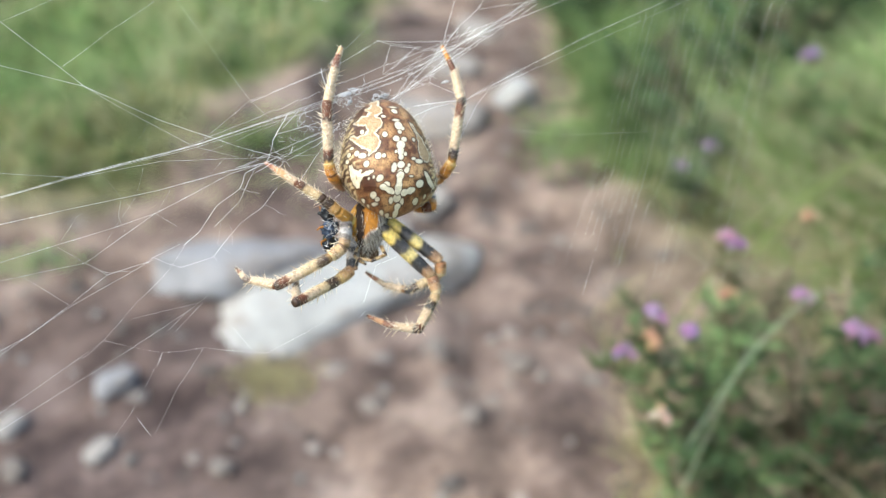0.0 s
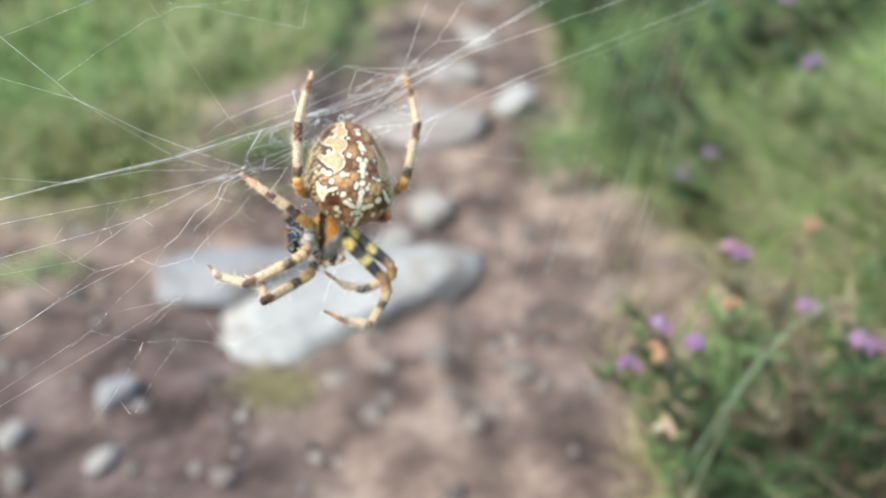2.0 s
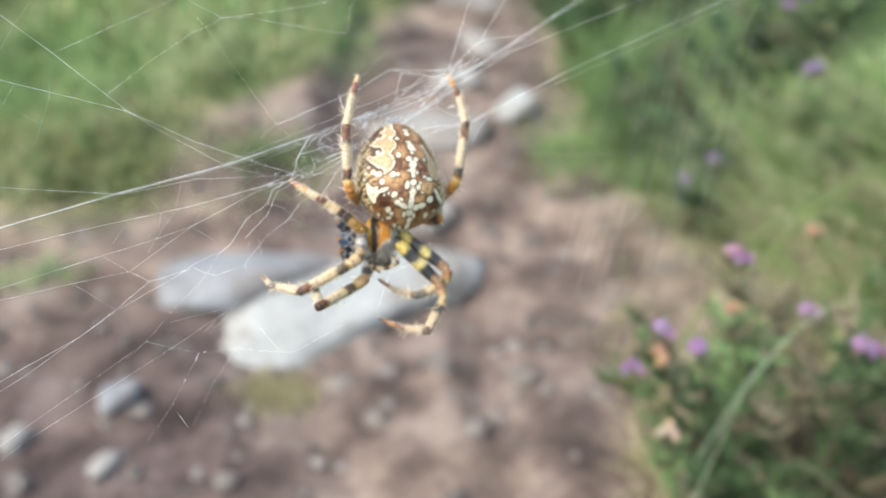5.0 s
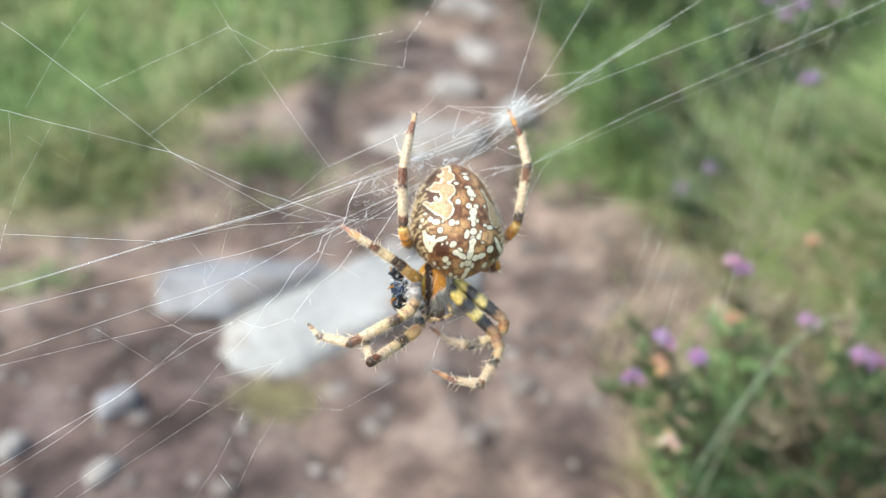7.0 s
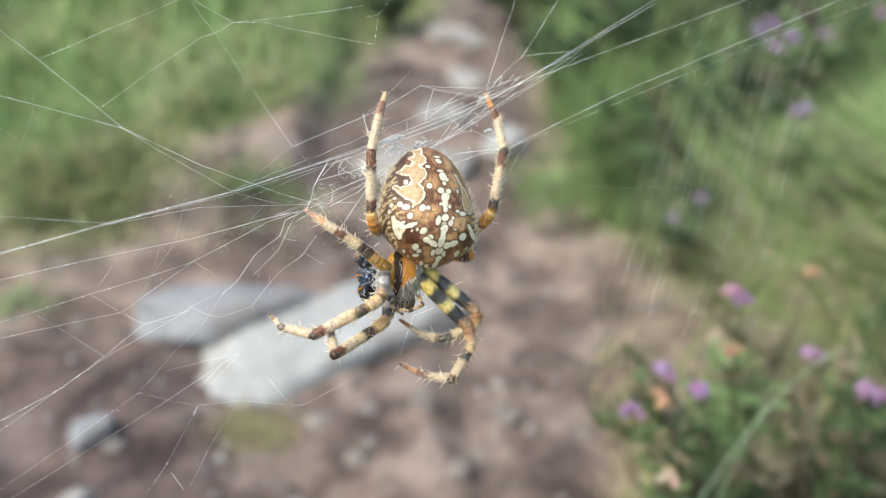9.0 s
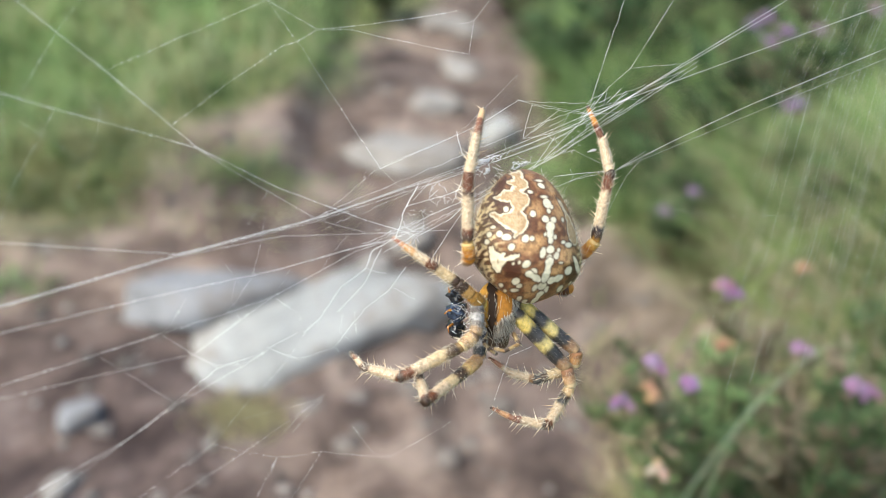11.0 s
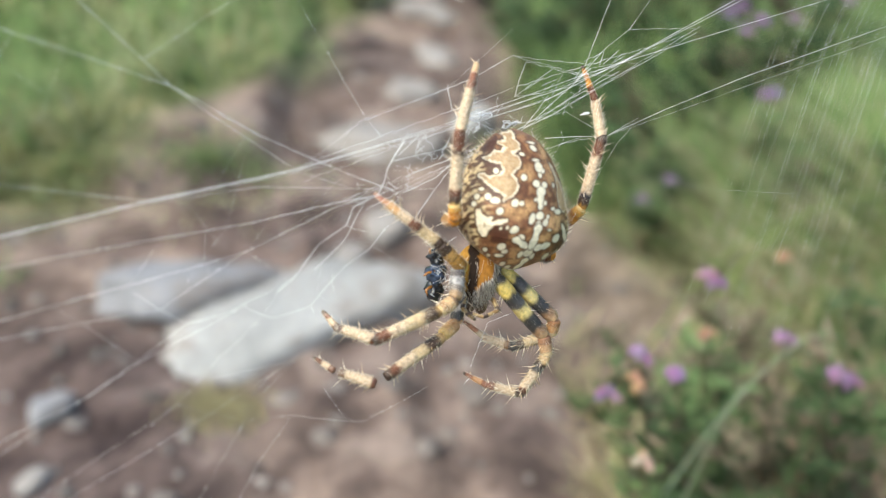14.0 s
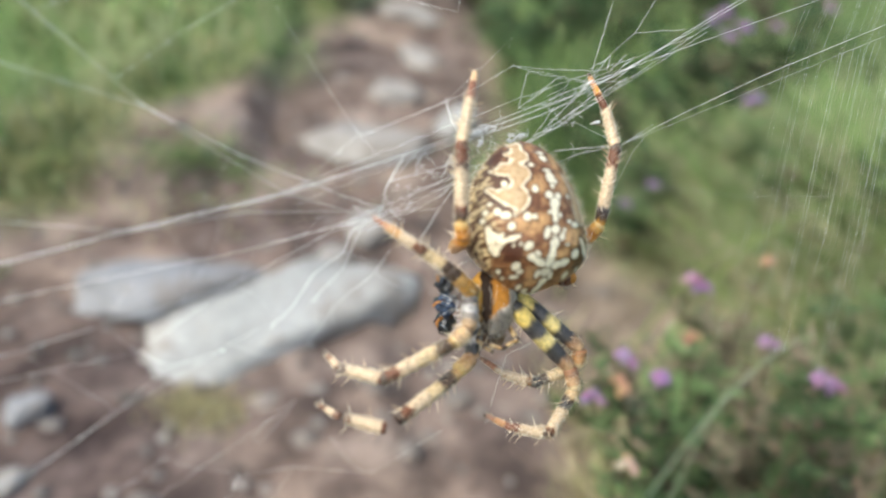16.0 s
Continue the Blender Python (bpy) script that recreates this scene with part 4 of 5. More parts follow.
def make_web():
    web = new("spider_web")
    tagged(web, label="torn white orb web with thick bundled threads and glue beads", category="web")
    # frame and bundled anchor threads
    thread(web, "frame_thread", ((-47.7, 24.4), (-40.0, 19.2), (-33.9, 14.4), (-29.2, 10.5), (-27.3, 8.9), (-21.1, 6.0), (-14.4, 3.7), (-10.1, 2.5)), 0.025, beads=0.8)
    thread(web, "frame_thread", ((-27.3, 8.9), (-24.6, 7.2), (-18.2, 3.6), (-14.4, 2.7)), 0.016)
    thread(web, "frame_thread", ((-49.3, 13.9), (-40.5, 12.1), (-37.0, 11.2), (-32.2, 10.1), (-27.3, 8.9)), 0.028, beads=0.8)
    thread(web, "frame_thread", ((-50.4, -7.0), (-38.9, -3.1), (-28.1, 0.6), (-18.2, 3.7), (-6.9, 8.2), (1.8, 11.9), (7.3, 14.7), (21.9, 24.2), (35.0, 32.8)), 0.028, beads=0.3)
    thread(web, "frame_thread", ((-50.4, -6.6), (-38.9, -3.0), (-27.8, 0.8), (-17.5, 4.0), (-5.7, 8.9), (4.8, 13.8), (14.5, 17.8), (36.0, 26.4), (53.4, 33.4)), 0.023, beads=0.2)
    thread(web, "frame_thread", ((-28.1, 0.5), (-21.0, 2.2), (-12.3, 2.7), (-7.4, 3.1)), 0.016)
    thread(web, "frame_thread", ((-28.1, 0.6), (-18.5, 3.4), (-7.4, 7.6), (1.2, 11.1)), 0.018)
    thread(web, "frame_thread", ((-48.8, 1.7), (-37.3, 1.1), (-28.1, 0.6)), 0.021, beads=0.6)
    thread(web, "frame_thread", ((-21.1, 2.7), (-12.3, 6.1), (-3.5, 9.2), (3.5, 12.2)), 0.015)
    thread(web, "anchor_thread", ((1.8, 8.1), (4.7, 8.5), (7.3, 8.8), (12.3, 11.5), (19.5, 15.1), (35.9, 22.4), (59.5, 33.1)), 0.018, beads=0.3)
    thread(web, "anchor_thread", ((7.3, 8.8), (11.2, 10.5), (19.5, 14.2), (34.7, 20.9), (59.4, 30.3)), 0.008)
    thread(web, "anchor_thread", ((1.5, 11.2), (4.7, 13.2), (8.3, 15.3), (22.1, 23.9)), 0.018)
    thread(web, "anchor_thread", ((-1.7, 8.7), (3.5, 10.5), (7.3, 8.8)), 0.011)
    # lower radial threads on the open side
    thread(web, "radial_thread", ((-43.5, -6.3), (-33.2, -3.5), (-28.2, -2.2), (-21.2, -0.5), (-16.5, 1.0), (-12.2, 2.2)), 0.021, beads=0.9)
    thread(web, "radial_thread", ((-43.5, -10.4), (-33.2, -6.8), (-29.2, -5.4), (-25.0, -4.0), (-21.4, -2.6), (-17.8, -0.5), (-15.2, 1.1), (-12.7, 2.0)), 0.020, beads=0.7)
    thread(web, "radial_thread", ((-43.5, -10.9), (-33.2, -8.4), (-26.9, -7.0), (-23.8, -4.5), (-21.4, -2.6)), 0.016, beads=0.6)
    thread(web, "radial_thread", ((-26.9, -7.0), (-25.3, -7.9), (-23.1, -7.8), (-21.5, -6.6), (-19.3, -5.4)), 0.011, beads=0.3)
    thread(web, "radial_thread", ((-44.8, -21.6), (-35.4, -15.7), (-31.1, -13.2), (-28.1, -10.7), (-25.2, -8.1), (-21.6, -6.9)), 0.018, beads=0.8)
    thread(web, "radial_thread", ((-44.8, -22.8), (-35.4, -16.5), (-30.9, -13.0), (-27.7, -10.6), (-21.8, -7.0)), 0.013, beads=0.6)
    thread(web, "radial_thread", ((-39.9, -26.3), (-35.2, -22.5), (-23.2, -14.7), (-18.0, -11.1)), 0.009, beads=1.2)
    thread(web, "radial_thread", ((-18.5, 0.3), (-15.4, 1.4), (-12.1, 2.2), (-9.3, 3.9)), 0.020)
    thread(web, "spiral_thread", ((-25.2, -8.1), (-27.0, -7.0), (-29.1, -5.6)), 0.011, beads=0.6)
    thread(web, "spiral_thread", ((-28.1, -10.7), (-30.9, -8.7), (-33.3, -7.1)), 0.008, beads=1)
    thread(web, "spiral_thread", ((-29.0, -5.3), (-27.5, -2.6)), 0.007, beads=1)
    thread(web, "spiral_thread", ((-22.1, 4.3), (-22.5, 1.2), (-23.0, -1.1), (-24.8, -4.1), (-25.3, -5.2)), 0.007, beads=1)
    thread(web, "spiral_thread", ((-20.2, -0.5), (-21.2, -2.4)), 0.007, beads=1)
    thread(web, "spiral_thread", ((-21.4, -2.6), (-19.6, -3.8), (-19.2, -4.4)), 0.009, beads=1)
    thread(web, "spiral_thread", ((-17.8, -0.5), (-17.1, 0.8), (-15.6, 2.6), (-14.8, 3.5)), 0.008, beads=1)
    thread(web, "spiral_thread", ((-23.8, -4.5), (-24.4, -2.8), (-24.2, -1.3)), 0.006, beads=1)
    thread(web, "hub_thread", ((-12.2, 2.2), (-13.8, 1.2), (-14.3, -0.3), (-16.3, -1.9), (-17.0, -3.1), (-17.8, -4.4), (-19.0, -5.5)), 0.018, wave=0.12)
    thread(web, "hub_thread", ((-11.0, -0.1), (-12.3, -2.0), (-14.2, -3.5), (-15.3, -4.9), (-16.5, -6.6), (-16.2, -7.1)), 0.011, wave=0.12)
    thread(web, "hub_thread", ((-14.3, -0.3), (-12.6, -0.7)), 0.010, wave=0.12)
    thread(web, "hub_thread", ((-12.1, -1.8), (-10.2, -2.8)), 0.007, wave=0.12)
    thread(web, "hub_thread", ((-15.1, -3.8), (-14.9, -5.5)), 0.007, wave=0.12)
    thread(web, "hub_thread", ((-16.6, -6.7), (-19.3, -7.6), (-21.7, -6.6)), 0.008, wave=0.12)
    # torn spiral pieces
    thread(web, "spiral_thread", ((-33.9, 14.4), (-29.1, 17.3), (-22.6, 21.2), (-24.3, 24.2), (-25.9, 27.4)), 0.014, beads=3.08, sag=0.06)
    thread(web, "spiral_thread", ((-22.6, 21.2), (-18.7, 19.2), (-13.0, 20.5), (-7.2, 22.1)), 0.014, beads=3.36, sag=0.06)
    thread(web, "spiral_thread", ((-18.7, 19.2), (-16.2, 19.5), (-11.3, 18.9), (-6.1, 18.4), (-5.7, 21.4), (-2.6, 26.1)), 0.013, beads=2.24, sag=0.06)
    thread(web, "spiral_thread", ((-6.9, 21.0), (-5.7, 21.4)), 0.011, beads=1.4, sag=0.06)
    thread(web, "spiral_thread", ((-29.2, 10.5), (-25.4, 14.1), (-21.3, 17.6), (-20.3, 18.0), (-18.7, 19.2)), 0.014, beads=2.8, sag=0.06)
    thread(web, "spiral_thread", ((-22.6, 21.2), (-19.8, 17.5), (-16.9, 13.2), (-13.4, 8.2), (-11.1, 6.0)), 0.010, beads=2.24, sag=0.06)
    thread(web, "spiral_thread", ((-18.2, 3.7), (-13.4, 8.2), (-6.9, 11.4), (-4.9, 13.5), (-1.7, 17.0), (-2.0, 15.9)), 0.012, sag=0.06)
    thread(web, "spiral_thread", ((-34.1, 22.7), (-37.1, 17.1), (-39.1, 12.5)), 0.011, beads=1.4, sag=0.06)
    thread(web, "spiral_thread", ((-37.0, 11.2), (-39.3, 5.7), (-40.5, 1.2), (-41.0, -3.9)), 0.012, beads=2, sag=0.06)
    thread(web, "spiral_thread", ((-34.1, 11.5), (-34.1, 10.0), (-34.7, 7.4), (-35.2, 5.3)), 0.009, beads=1.68, sag=0.06)
    thread(web, "spiral_thread", ((-40.4, 12.1), (-40.0, 7.7)), 0.009, beads=1.4, sag=0.06)
    thread(web, "spiral_thread", ((-39.3, 10.2), (-34.7, 7.3)), 0.007, beads=1.4, sag=0.06)
    thread(web, "spiral_thread", ((-27.0, -15.4), (-25.4, -13.9), (-20.7, -15.2), (-17.3, -14.9), (-12.0, -15.7), (-6.8, -13.0)), 0.009, beads=1.1, sag=0.06)
    thread(web, "spiral_thread", ((-20.7, -15.2), (-21.1, -16.4)), 0.015, beads=2.8, sag=0.06)
    thread(web, "spiral_thread", ((-17.3, -14.9), (-19.5, -18.5), (-21.2, -22.3)), 0.006, beads=1.68, sag=0.06)
    thread(web, "spiral_thread", ((-25.4, -13.9), (-35.2, -21.2), (-39.9, -24.7)), 0.007, beads=1.68, sag=0.06)
    thread(web, "spiral_thread", ((-20.7, -15.2), (-23.1, -20.3), (-25.4, -23.7)), 0.006, beads=1.68, sag=0.06)
    thread(web, "spiral_thread", ((-18.4, -4.6), (-20.4, -8.0), (-22.9, -10.7), (-25.4, -13.9)), 0.006, beads=1.4, sag=0.06)
    thread(web, "spiral_thread", ((-15.0, -13.0), (-13.2, -15.3), (-12.0, -15.7)), 0.006, beads=2, sag=0.06)
    thread(web, "spiral_thread", ((-15.1, -6.3), (-16.2, -5.4), (-15.9, -3.3)), 0.006, sag=0.06)
    thread(web, "spiral_thread", ((-23.4, -2.1), (-25.4, 0.5)), 0.008, sag=0.06)
    thread(web, "spiral_thread", ((-14.5, 7.7), (-15.2, 4.9)), 0.006, beads=1.4, sag=0.06)
    thread(web, "spiral_thread", ((-22.0, 5.9), (-23.5, 2.9)), 0.007, beads=1.4, sag=0.06)
    thread(web, "radial_thread", ((-17.1, -10.3), (-18.9, -11.8), (-20.3, -13.3)), 0.011)
    thread(web, "radial_thread", ((-17.4, -10.8), (-20.3, -11.4), (-23.3, -12.1)), 0.008)
    thread(web, "radial_thread", ((-17.4, -10.8), (-19.6, -13.3)), 0.010)
    thread(web, "radial_thread", ((-22.6, -20.9), (-21.6, -22.4)), 0.021)
    # hub threads above the body
    thread(web, "hub_thread", ((-1.6, 14.7), (4.8, 14.7)), 0.018, wave=0.12)
    thread(web, "hub_thread", ((-1.6, 14.7), (-4.9, 12.4), (-6.9, 11.3), (-13.4, 8.0)), 0.016, wave=0.12)
    thread(web, "hub_thread", ((-1.6, 14.7), (1.5, 14.3), (4.8, 13.8), (7.7, 14.0)), 0.014, wave=0.12)
    thread(web, "hub_thread", ((-0.3, 14.4), (2.9, 13.9), (5.1, 13.7)), 0.014, wave=0.12)
    thread(web, "hub_thread", ((-0.3, 14.4), (-0.8, 12.7), (-1.1, 11.3)), 0.018, wave=0.12)
    thread(web, "hub_thread", ((2.2, 14.1), (0.6, 12.8), (-1.0, 11.4)), 0.013, wave=0.12)
    thread(web, "hub_thread", ((-1.1, 11.3), (2.4, 12.2), (5.4, 13.2)), 0.016, wave=0.12)
    thread(web, "hub_thread", ((4.9, 14.6), (6.2, 18.9), (7.4, 22.5), (8.7, 27.1)), 0.016, wave=0.12)
    thread(web, "hub_thread", ((5.1, 14.3), (6.5, 16.2), (8.6, 18.1), (13.7, 26.5)), 0.016, wave=0.12)
    thread(web, "hub_thread", ((8.6, 18.1), (14.5, 18.8)), 0.013, wave=0.12)
    thread(web, "hub_thread", ((5.1, 14.3), (8.6, 15.3), (9.8, 15.2)), 0.010, wave=0.12)
    thread(web, "hub_thread", ((5.1, 14.1), (2.9, 11.8), (0.9, 9.7)), 0.020, wave=0.12)
    thread(web, "hub_thread", ((1.8, 11.7), (1.1, 10.5), (-0.1, 8.8)), 0.020, wave=0.12)
    thread(web, "hub_thread", ((-7.0, 11.6), (-6.7, 10.2), (-6.0, 9.1)), 0.026, wave=0.12)
    thread(web, "hub_thread", ((-11.5, 3.6), (-11.4, 4.3), (-11.1, 5.0), (-10.2, 6.7)), 0.031, wave=0.12)
    thread(web, "hub_thread", ((-11.5, 3.6), (-12.0, 2.1)), 0.030, wave=0.12)
    thread(web, "hub_thread", ((-11.0, 5.0), (-7.4, 6.2), (-5.7, 7.0)), 0.024, wave=0.12)
    thread(web, "hub_thread", ((-10.1, 2.5), (-7.4, 4.0), (-6.0, 5.4)), 0.020, wave=0.12)
    thread(web, "hub_thread", ((-9.3, -0.0), (-6.8, 4.0), (-5.2, 6.3)), 0.018, wave=0.12)
    thread(web, "hub_thread", ((-12.8, 2.1), (-14.4, -1.6), (-16.4, -3.8)), 0.014, wave=0.12)
    thread(web, "hub_thread", ((7.3, 8.8), (10.0, 10.6)), 0.014, wave=0.12)
    thread(web, "hub_thread", ((2.9, 7.6), (4.7, 8.2), (7.3, 8.8)), 0.014, wave=0.12)
    thread(web, "hub_thread", ((2.5, 6.4), (3.5, 8.2), (3.2, 8.8)), 0.010, wave=0.12)
    thread(web, "hub_thread", ((11.2, 5.6), (17.0, 5.0), (25.3, 5.2)), 0.006, wave=0.12)
    thread(web, "hub_thread", ((1.8, 7.1), (5.0, 8.5)), 0.012, wave=0.12)
    thread(web, "hub_thread", ((10.0, 10.4), (8.2, 8.2), (4.7, 1.2)), 0.009, wave=0.12)
    thread(web, "hub_thread", ((-3.2, -11.4), (-2.0, -7.7), (-0.0, -6.9)), 0.012, wave=0.12)
    thread(web, "hub_thread", ((-3.7, -12.8), (-3.1, -12.2)), 0.012, wave=0.12)
    rng = random.Random(3)
    for k in range(6):
        s, e = rng.random(), rng.random()
        start = (-19.07 + s * (6.79), 4.05 + s * (-3.22) + rng.gauss(0, 0.25))
        end = (6.6 + e * 9.0, 13.8 + e * 5.6 + rng.gauss(0, 0.15))
        half = (start[0] + (end[0] - start[0]) * 0.55, start[1] + (end[1] - start[1]) * 0.55 - 0.9 * s + rng.gauss(0, 0.35))
        thread(web, "hub_thread", (start, half, end), rng.uniform(0.008, 0.018), 0.15, rng.gauss(0, 0.4), 0, 0.3)
    for k in range(30):
        s = rng.random() ** 0.8
        x, y = -12.28 + s * (19.93) + rng.gauss(0, 0.4), 4.05 + s * (11.36) + rng.gauss(0, 0.6)
        a = rng.choice((0.9, 1.2, -0.6, 0.7)) + rng.gauss(0, 0.2)
        ln = rng.uniform(0.8, 2.6)
        thread(web, "hub_thread", ((x, y), (x + ln * math.cos(a), y + ln * math.sin(a))), rng.uniform(0.012, 0.02), 0, rng.gauss(0, 0.3), 0, 0.25)
    # fine unbroken spiral on the far side of the sheet
    for k in range(34):
        x = 23.96 + 0.54 * k + 0.5 * math.sin(k * 2.3)
        low = rng.uniform(-3.0, 9.0)
        thread(web, "spiral_thread", ((x + 7.5, 30.0), (x + 2.6, 20.0), (x - 0.6, 10.0), (x - 3.0, 2.0), (x - 5.0 - low * 0.3, -3.0 - low)), 0.0075, 0.4, rng.gauss(0, 1.4), far=True)
    # white tufts and loose curls where the threads meet
    for name, x, y, wide, high, loops in (("silk_tuft", -4.4, 9.1, 0.75, 0.4, 9), ("silk_tuft", -4.1, 8.3, 0.3, 0.45, 5), ("silk_tuft", -1.5, 9.0, 0.6, 0.36, 8), ("silk_tuft", 5.2, 10.5, 0.34, 0.12, 4), ("silk_tuft", 7.1, 8.5, 0.2, 0.12, 3)):
        b = Build()
        for _ in range(loops):
            a, turn, pts = rng.uniform(0, 6.28), rng.choice((-1, 1)), []
            mx, my, r = rng.gauss(0, wide * 0.45), rng.gauss(0, high * 0.45), rng.uniform(0.35, 0.9)
            for k in range(18):
                a += turn * rng.uniform(0.25, 0.75)
                r = min(1.0, max(0.15, r + rng.gauss(0, 0.16)))
                mx += rng.gauss(0, 0.05)
                pts.append(sheet(x + mx + wide * 0.55 * r * math.cos(a), y + my + 0.4 * mx + high * 0.6 * r * math.sin(a), 0.5 + 0.25 * math.sin(2.1 * a)))
            b.tube(pts, [rng.uniform(0.018, 0.048) * MM for _ in pts], (1, 1, 1), 5)
        part(name, b, SILK, web, "tangled white silk tuft", kind="stuff")
    b = Build()
    for _ in range(42):
        s = rng.random()
        curl(b, sheet(-13.36 + s * (18.20) + rng.gauss(0, 1.0), 2.65 + s * (9.28) + rng.gauss(0, 0.9), rng.gauss(0, 0.4)), rng, rng.uniform(0.8, 2.4), 0.012)
    part("loose_silk", b, SILK, web, "loose curling ends of silk", kind="stuff")
    return web


# ---- the place ----
UMBERS = [(0.34, 0.26, 0.18), (0.27, 0.21, 0.15)]
make_ground()
stone("boulder", -0.038, 0.468, (0.073, 0.04, 0.02), 38, PALE_STONE, "large pale flat stone lying across the path", 3, -0.3)
stone("boulder", -0.112, 0.474, (0.045, 0.023, 0.02), 10, GREY_STONE, "flat blue-grey slate beside the large pale stone", 8, 0.3, -14)
stone("stone", -0.072, 0.494, (0.026, 0.011, 0.011), 2, GREY_STONE, "narrow grey slate behind the large pale stone", 14, 0.3)
stone("stone", 0.006, 0.55, (0.015, 0.014, 0.011), 10, DUSTY_STONE, "rounded dusty stone on the path", 5)
stone("stone", -0.016, 0.522, (0.012, 0.01, 0.007), 50, DUSTY_STONE, "small dusty stone behind the large pale stone", 15)
stone("stone", 0.07, 0.69, (0.016, 0.015, 0.014), 0, PALE_STONE, "small white stone beside the path step", 6)
stone("boulder", -0.002, 0.665, (0.05, 0.024, 0.013), -4, DUSTY_STONE, "long dusty stone forming a path step", 11, 0.05)
stone("boulder", 0.018, 0.76, (0.017, 0.024, 0.01), 60, DUSTY_STONE, "squarish grey stone set in the path", 16, 0.0)
stone("boulder", 0.034, 0.98, (0.023, 0.035, 0.013), 70, DUSTY_STONE, "grey stone set in the path", 12, -0.1)
stone("boulder", 0.042, 0.87, (0.016, 0.032, 0.01), 20, DUSTY_STONE, "narrow grey stone on the path", 17, -0.1)
stone("stone", -0.152, 0.38, (0.0115, 0.0075, 0.0075), 40, GREY_STONE, "small grey stone with one flat face", 13, 0.5, -18)
for x, y, r, mat, seed in ((-0.147, 0.338, 0.0085, DUSTY_STONE, 21), (-0.2, 0.358, 0.009, DUSTY_STONE, 22), (-0.182, 0.325, 0.008, BROWN_STONE, 23), (-0.083, 0.322, 0.007, BROWN_STONE, 24),
                           (-0.018, 0.365, 0.007, BROWN_STONE, 25), (0.03, 0.358, 0.008, BROWN_STONE, 26), (0.055, 0.395, 0.008, BROWN_STONE, 30)):
    stone("stone", x, y, (r * 0.85, r * 0.7, r * 0.55), seed * 37, mat, "small %s stone on the trodden path" % {PALE_STONE: "pale", GREY_STONE: "grey", DUSTY_STONE: "dusty", BROWN_STONE: "brown"}[mat], seed)
gravel()
grass("bank_grass", "bright green grass on the bank beside the path", 15000, 1, bank_foot, (0.022, 0.055), GREENS + STRAWS[2:3], 1.1, 0.0017)
grass("grass_patch", "small patch of short green grass on the path edge", 800, 2, patch(-0.118, 0.62, 0.05, 0.02), (0.01, 0.024), GREENS, 0.7, 0.0014)
grass("grass_patch", "small patch of short green grass by the step", 900, 3, patch(0.105, 0.64, 0.035, 0.045), (0.012, 0.03), GREENS, 0.7, 0.0014)
grass("grass_patch", "thin yellowish moss grass on the path", 480, 4, patch(-0.072, 0.385, 0.022, 0.018), (0.004, 0.009), [(0.34, 0.31, 0.16), (0.28, 0.25, 0.14)], 0.9, 0.0012, True)
grass("grass_patch", "small green moss and grass patch beside the path", 220, 12, patch(-0.25, 0.495, 0.035, 0.02), (0.006, 0.013), OLIVES, 0.8, 0.0012, True)
grass("dry_grass", "pale dry grass at the foot of the bank", 2600, 5, patch(-0.24, 0.605, 0.2, 0.05), (0.008, 0.024), STRAWS[1:3] + OLIVES[3:] + STRAWS[2:3], 0.9, 0.0012)
grass("verge_grass", "olive and straw coloured grass between the heather", 9000, 6, right_foot, (0.04, 0.1), [(0.14, 0.215, 0.09), (0.19, 0.28, 0.11), (0.24, 0.34, 0.13), (0.25, 0.32, 0.15), (0.2, 0.27, 0.13)], 0.9, 0.0014)
grass("verge_grass", "pale dry grass in the open verge", 2400, 15, verge(0.21, 0.4, 0.1, 0.1), (0.03, 0.085), STRAWS + OLIVES[3:], 0.9, 0.0012)
grass("verge_grass", "light green grass on the open verge", 3800, 14, verge(0.25, 0.43, 0.14, 0.12), (0.04, 0.1), [(0.28, 0.4, 0.16), (0.36, 0.43, 0.2), (0.44, 0.44, 0.26), (0.26, 0.38, 0.14)], 0.9, 0.0014)
grass("verge_grass", "pale dry grass stalks low on the verge", 1600, 7, verge(0.185, 0.29, 0.045, 0.07), (0.02, 0.06), STRAWS + UMBERS, 0.9, 0.0011)
grass("grass_tuft", "bright green grass tuft at the path edge", 130, 8, patch(0.1, 0.214, 0.012, 0.012), (0.06, 0.1), GREENS, 0.35, 0.0016, True)
grass("grass_tuft", "bright green grass tuft among the heather", 130, 9, patch(0.12, 0.212, 0.012, 0.012), (0.06, 0.1), GREENS, 0.35, 0.0016, True)
grass("dry_grass", "straw coloured dead grass stalks under the heather", 900, 10, patch(0.165, 0.235, 0.035, 0.04), (0.06, 0.12), STRAWS[1:3] + UMBERS, 0.6, 0.0011, True)
grass("dry_grass", "pale dead grass along the path edge", 400, 11, patch(0.12, 0.34, 0.02, 0.1), (0.01, 0.03), STRAWS, 0.9, 0.001, True)
grass("dry_grass", "tall bleached grass stalks in front of the heather", 240, 13, patch(0.15, 0.214, 0.028, 0.014), (0.07, 0.12), STRAWS[:2] + UMBERS, 0.55, 0.0012, True)

